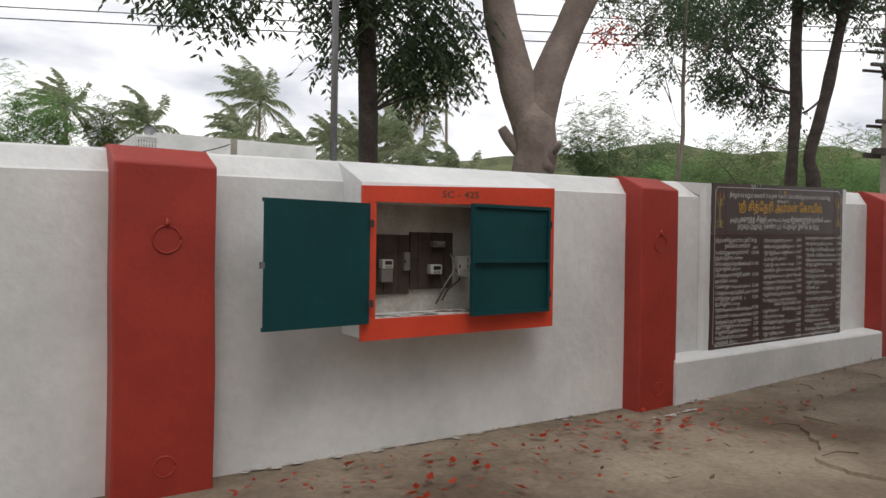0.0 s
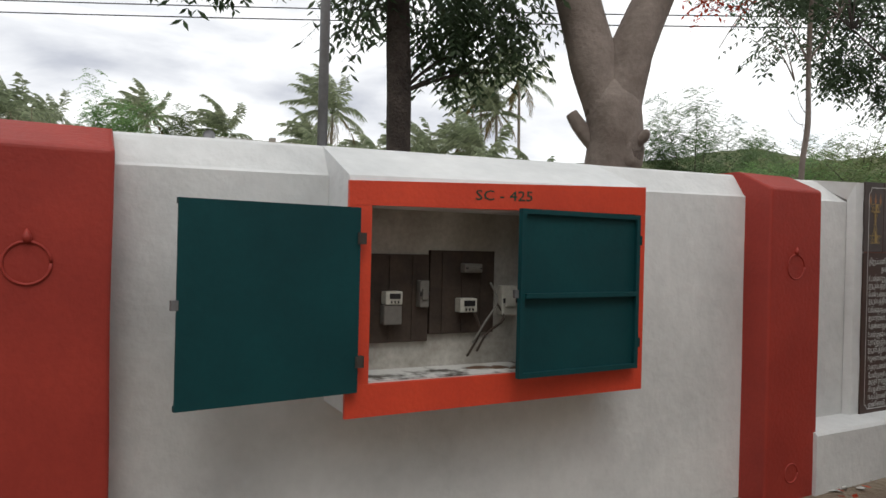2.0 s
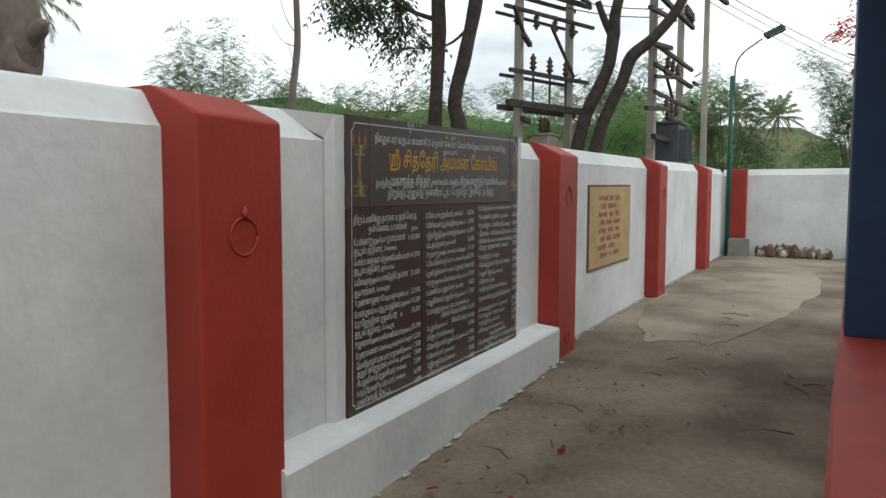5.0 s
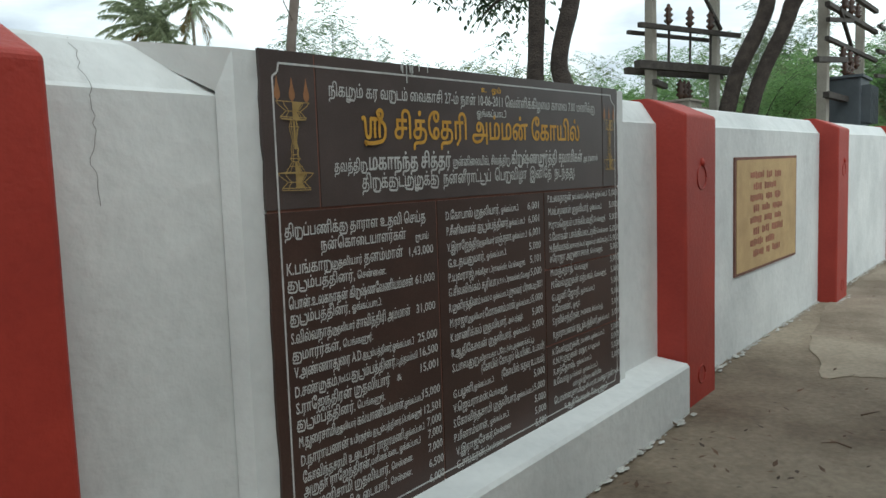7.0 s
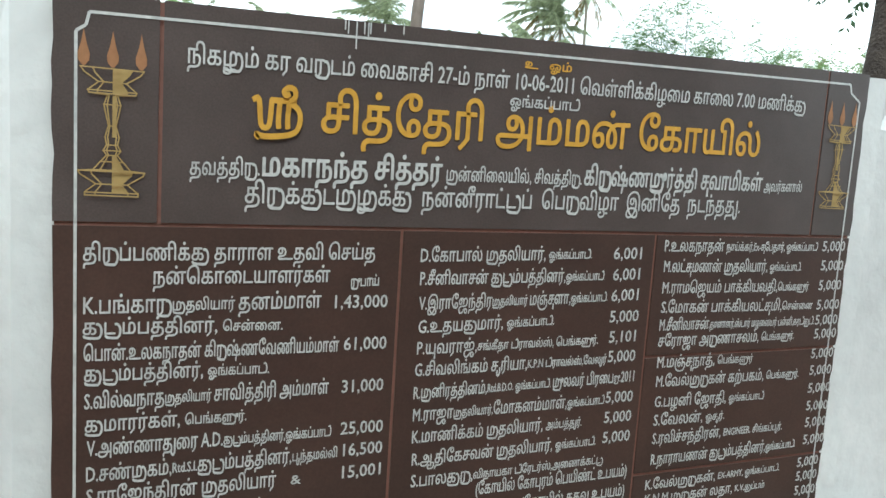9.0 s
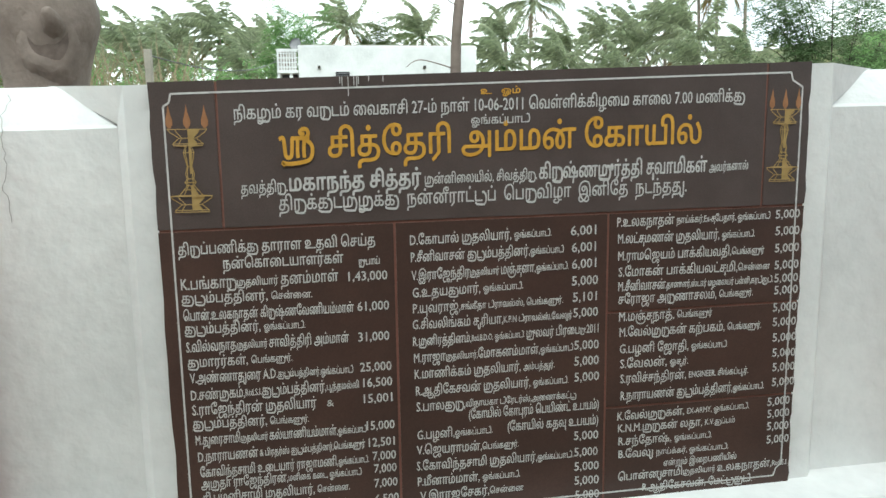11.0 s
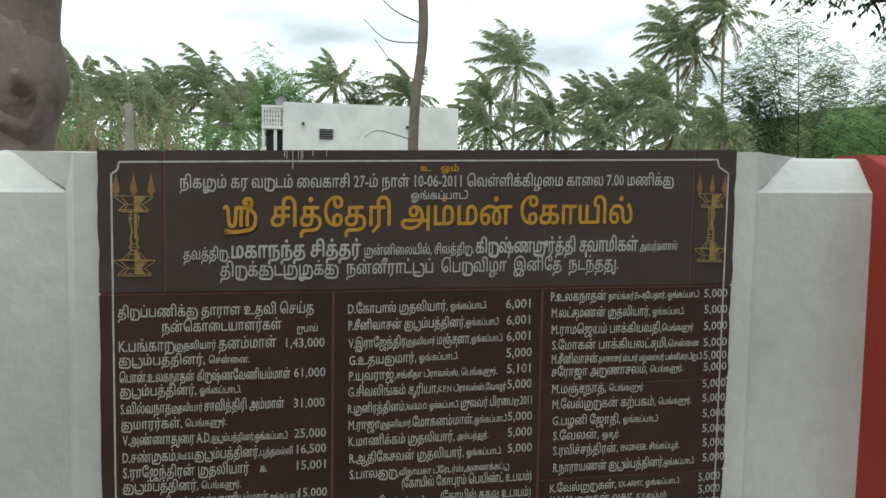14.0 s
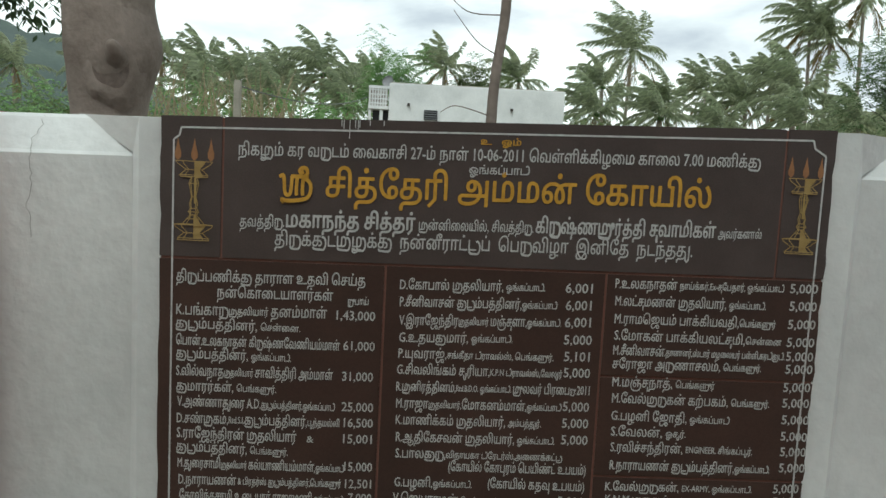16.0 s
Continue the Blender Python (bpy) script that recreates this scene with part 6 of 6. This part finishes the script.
bar(pa, (P1[0] - 0.05, P1[1] - 0.16, 4.4), (P1[0] - 0.55, P1[1] - 0.12, 4.9), 0.05, "brace")
bar(pb, (P2[0] - 0.75, P2[1] + 0.1, 4.75), (P2[0] - 0.05, P2[1] - 0.12, 3.9), 0.045, "brace")
bar(pb, (P2[0] - 0.6, P2[1] - 0.25, 5.35), (P2[0] + 0.5, P2[1] - 0.25, 5.42), 0.06)
for k in range(4):
    x, y = P1[0] - 0.3 + 0.5 * k, P1[1] - 0.05 - 0.18 * k
    insulator(pa, (x, y, 5.33), 0.30)
    insulator(pa, (x + 0.06, y, 4.64), 0.28)
    insulator(pa, (x + 0.1, y, 6.03), 0.22)
for k in range(3):
    x, y = P1[0] + 0.2 + 0.45 * k, P1[1] - 0.2 - 0.16 * k
    insulator(pa, (x, y, 3.86), 0.34)
    bar(pa, (x, y, 3.30), (x + 0.02, y, 3.83), 0.03, "fuse_rod")
for z, w in ((5.35, 0.08), (4.42, 0.07), (4.05, 0.07), (3.55, 0.06), (2.72, 0.09)):
    span(pc, P3, P4, z, 0.45, w)
for z, a, b, w in ((4.98, 0.9, 0.8, 0.07), (4.38, 0.8, 0.5, 0.07), (3.85, 0.3, 0.8, 0.06), (3.18, 1.0, 0.3, 0.08)):
    bar(pc, (P3[0] - a, P3[1] - 0.12, z), (P3[0] + b, P3[1] - 0.25, z + 0.12), w)
bar(pc, (P3[0] + 0.1, P3[1] - 0.2, 4.05), (P3[0] + 1.1, P3[1] - 0.2, 3.55), 0.05, "brace")
for k in range(3):
    insulator(pc, (P3[0] + 0.45 + 0.5 * k, P3[1] - 0.2, 4.08), 0.28)
    insulator(pc, (P3[0] + 0.4 + 0.5 * k, P3[1] - 0.2, 3.27), 0.26)
    insulator(pd, (P4[0] - 0.5 + 0.35 * k, P4[1] - 0.2, 5.39), 0.26)
    bar(pd, (P4[0] - 0.3, P4[1] - 0.3 - 0.02 * k, 3.2 + 0.42 * k), (P4[0] + 0.5, P4[1] - 0.3, 3.26 + 0.42 * k), 0.06)
bar(pe, (P5[0] - 0.9, P5[1] - 0.1, 7.0), (P5[0] + 0.9, P5[1] - 0.4, 7.0), 0.1)


def transformer(x, y, z, s, material, label):
    t = thing("transformer", (x, y, z), label, "transformer")
    part("tank", box((x - 0.45 * s, y - 0.3 * s, z), (x + 0.45 * s, y + 0.3 * s, z + 0.95 * s), bevel=0.03), material, t)
    for k in range(8):
        xx = x - 0.38 * s + 0.11 * s * k
        part("fin", box((xx - 0.012, y - 0.46 * s, z + 0.1 * s), (xx + 0.012, y - 0.3 * s, z + 0.8 * s)), material, t)
    part("lid", box((x - 0.5 * s, y - 0.34 * s, z + 0.95 * s), (x + 0.5 * s, y + 0.34 * s, z + 1.0 * s)), material, t)
    for k in range(3):
        insulator(t, (x - 0.28 * s + 0.28 * s * k, y, z + 1.0 * s), 0.32)
    part("platform", box((x - 0.8 * s, y - 0.35 * s, z - 0.12), (x + 0.8 * s, y + 0.35 * s, z), bevel=0.01), IRON, t)
    for sx in (-0.7, 0.7):
        part("support", box((x + sx * s - 0.06, y - 0.06, 0.1), (x + sx * s + 0.06, y + 0.06, z - 0.12)), IRON, t)


transformer(15.55, 6.75, 2.15, 0.62, POLEC, "pale grey pole transformer with cooling fins")
transformer(17.75, 4.85, 2.25, 0.85, TRANSFO, "dark grey pole transformer with cooling fins")


def wire(a, b, sag, label="thin black overhead power line"):
    a, b = Vector(a), Vector(b)
    t = thing("power_line", tuple(b), label, "wire", "overhead wires")
    pts = [a.lerp(b, k / 24) + Vector((0, 0, -sag * 4 * (k / 24) * (1 - k / 24))) for k in range(25)]
    v, f = tube(pts, [0.011] * 25, 5)
    under(mesh_ob("cable", v, f, BLACK), t)


for k, (za, zb, o) in enumerate(((6.75, 9.6, 0.0), (6.3, 8.9, 0.3), (5.98, 8.3, 0.1), (5.75, 7.9, 0.4), (5.55, 7.5, 0.2), (7.3, 10.6, 0.0))):
    wire((P1[0] - 0.2 + o, P1[1] - 0.1, za - 0.35), (-32, 34 + 2 * o, zb - 0.4), 0.5)
    wire((P1[0] - 0.2 + o, P1[1] - 0.1, za - 0.35), (P3[0] + o, P3[1] - 0.1, za - 0.5), 0.12)
for k in range(3):
    wire((P4[0], P4[1] - 0.2 + 0.2 * k, 6.9 - 0.2 * k), (P5[0], P5[1] - 0.4 + 0.3 * k, 7.05), 0.2)
    wire((P5[0], P5[1] - 0.4 + 0.3 * k, 7.05), (60, -8 + k, 8.0), 0.8)


# ---- flame tree bough beyond the blue wall ----
t = thing("flame_tree", (27, 0.5, 0.2), "flame tree bough with red-orange blossom", "tree")
v, f = join([tube(*smooth_line(p, r, 5), 7, 0.1) for p, r in (([(27, -0.5, 0.1), (26.8, -0.3, 3.0), (26, 0.2, 6.5)], [0.2, 0.16, 0.09]), ([(26.8, -0.3, 3.4), (26.2, 0.6, 5.2), (25.6, 1.6, 5.6)], [0.09, 0.05, 0.02]))])
under(mesh_ob("trunk", v, f, BARK2, True), t)
v, f = sprays([((25.8, 0.9, 6.5), (0.9, 1.2, 0.45)), ((25.9, 0.8, 5.4), (0.6, 0.9, 0.35)), ((26, 0.0, 7.2), (1.2, 1.2, 0.5))], 420, 0.14, 0.4, 4, 55, 1.2)
under(mesh_ob("blossom", v, f, FLOWER), t)
v, f = sprays([((26.2, 0.0, 6.7), (1.2, 1.2, 0.5)), ((26, 0.6, 4.6), (0.9, 0.9, 0.4))], 200, 0.16, 0.4, 4, 56)
under(mesh_ob("crown", v, f, LEAF3), t)


# ---- hills on the horizon ----
def hills(name, ang0, ang1, dist, peaks, label, cover):
    vs, fs = [], []
    n = 60
    for k in range(n + 1):
        a = radians(ang0 + (ang1 - ang0) * k / n)
        h = lerp_at(ang0 + (ang1 - ang0) * k / n, peaks) * (1 + 0.10 * noise.noise(Vector((k * 0.21, dist * 0.01, 0))))
        dx, dy = math.sin(a), math.cos(a)
        for s, z in ((0.80, -2), (0.87, h * 0.35), (0.94, h * 0.75), (1.0, h), (1.1, -2)):
            vs.append((6 + dx * dist * s, dy * dist * s, z * (1 + 0.08 * noise.noise(Vector((k * 0.5, s * 9, 2))))))
    for k in range(n):
        for j in range(4):
            o = k * 5 + j
            fs.append((o, o + 5, o + 6, o + 1))
    tagged(mesh_ob(name, vs, fs, cover, True), label, "hills", kind="structure")


hills("backdrop", -75, -8, 620, [(-75, 60), (-45, 95), (-32, 105), (-24, 85), (-14, 22), (-8, 0)], "hazy blue-green ridge on the horizon", HILLM)
hills("backdrop", 20, 100, 700, [(20, 0), (24, 45), (29, 74), (36, 84), (45, 91), (52, 93), (62, 84), (75, 66), (84, 68), (88, 62), (100, 0)], "olive-green scrubby hillside on the horizon", GREENHILL)

wire((3.5, 12.0, 2.98), (4.13, 24.95, 4.35), 0.25, "thin pale line from the fence post to the house")
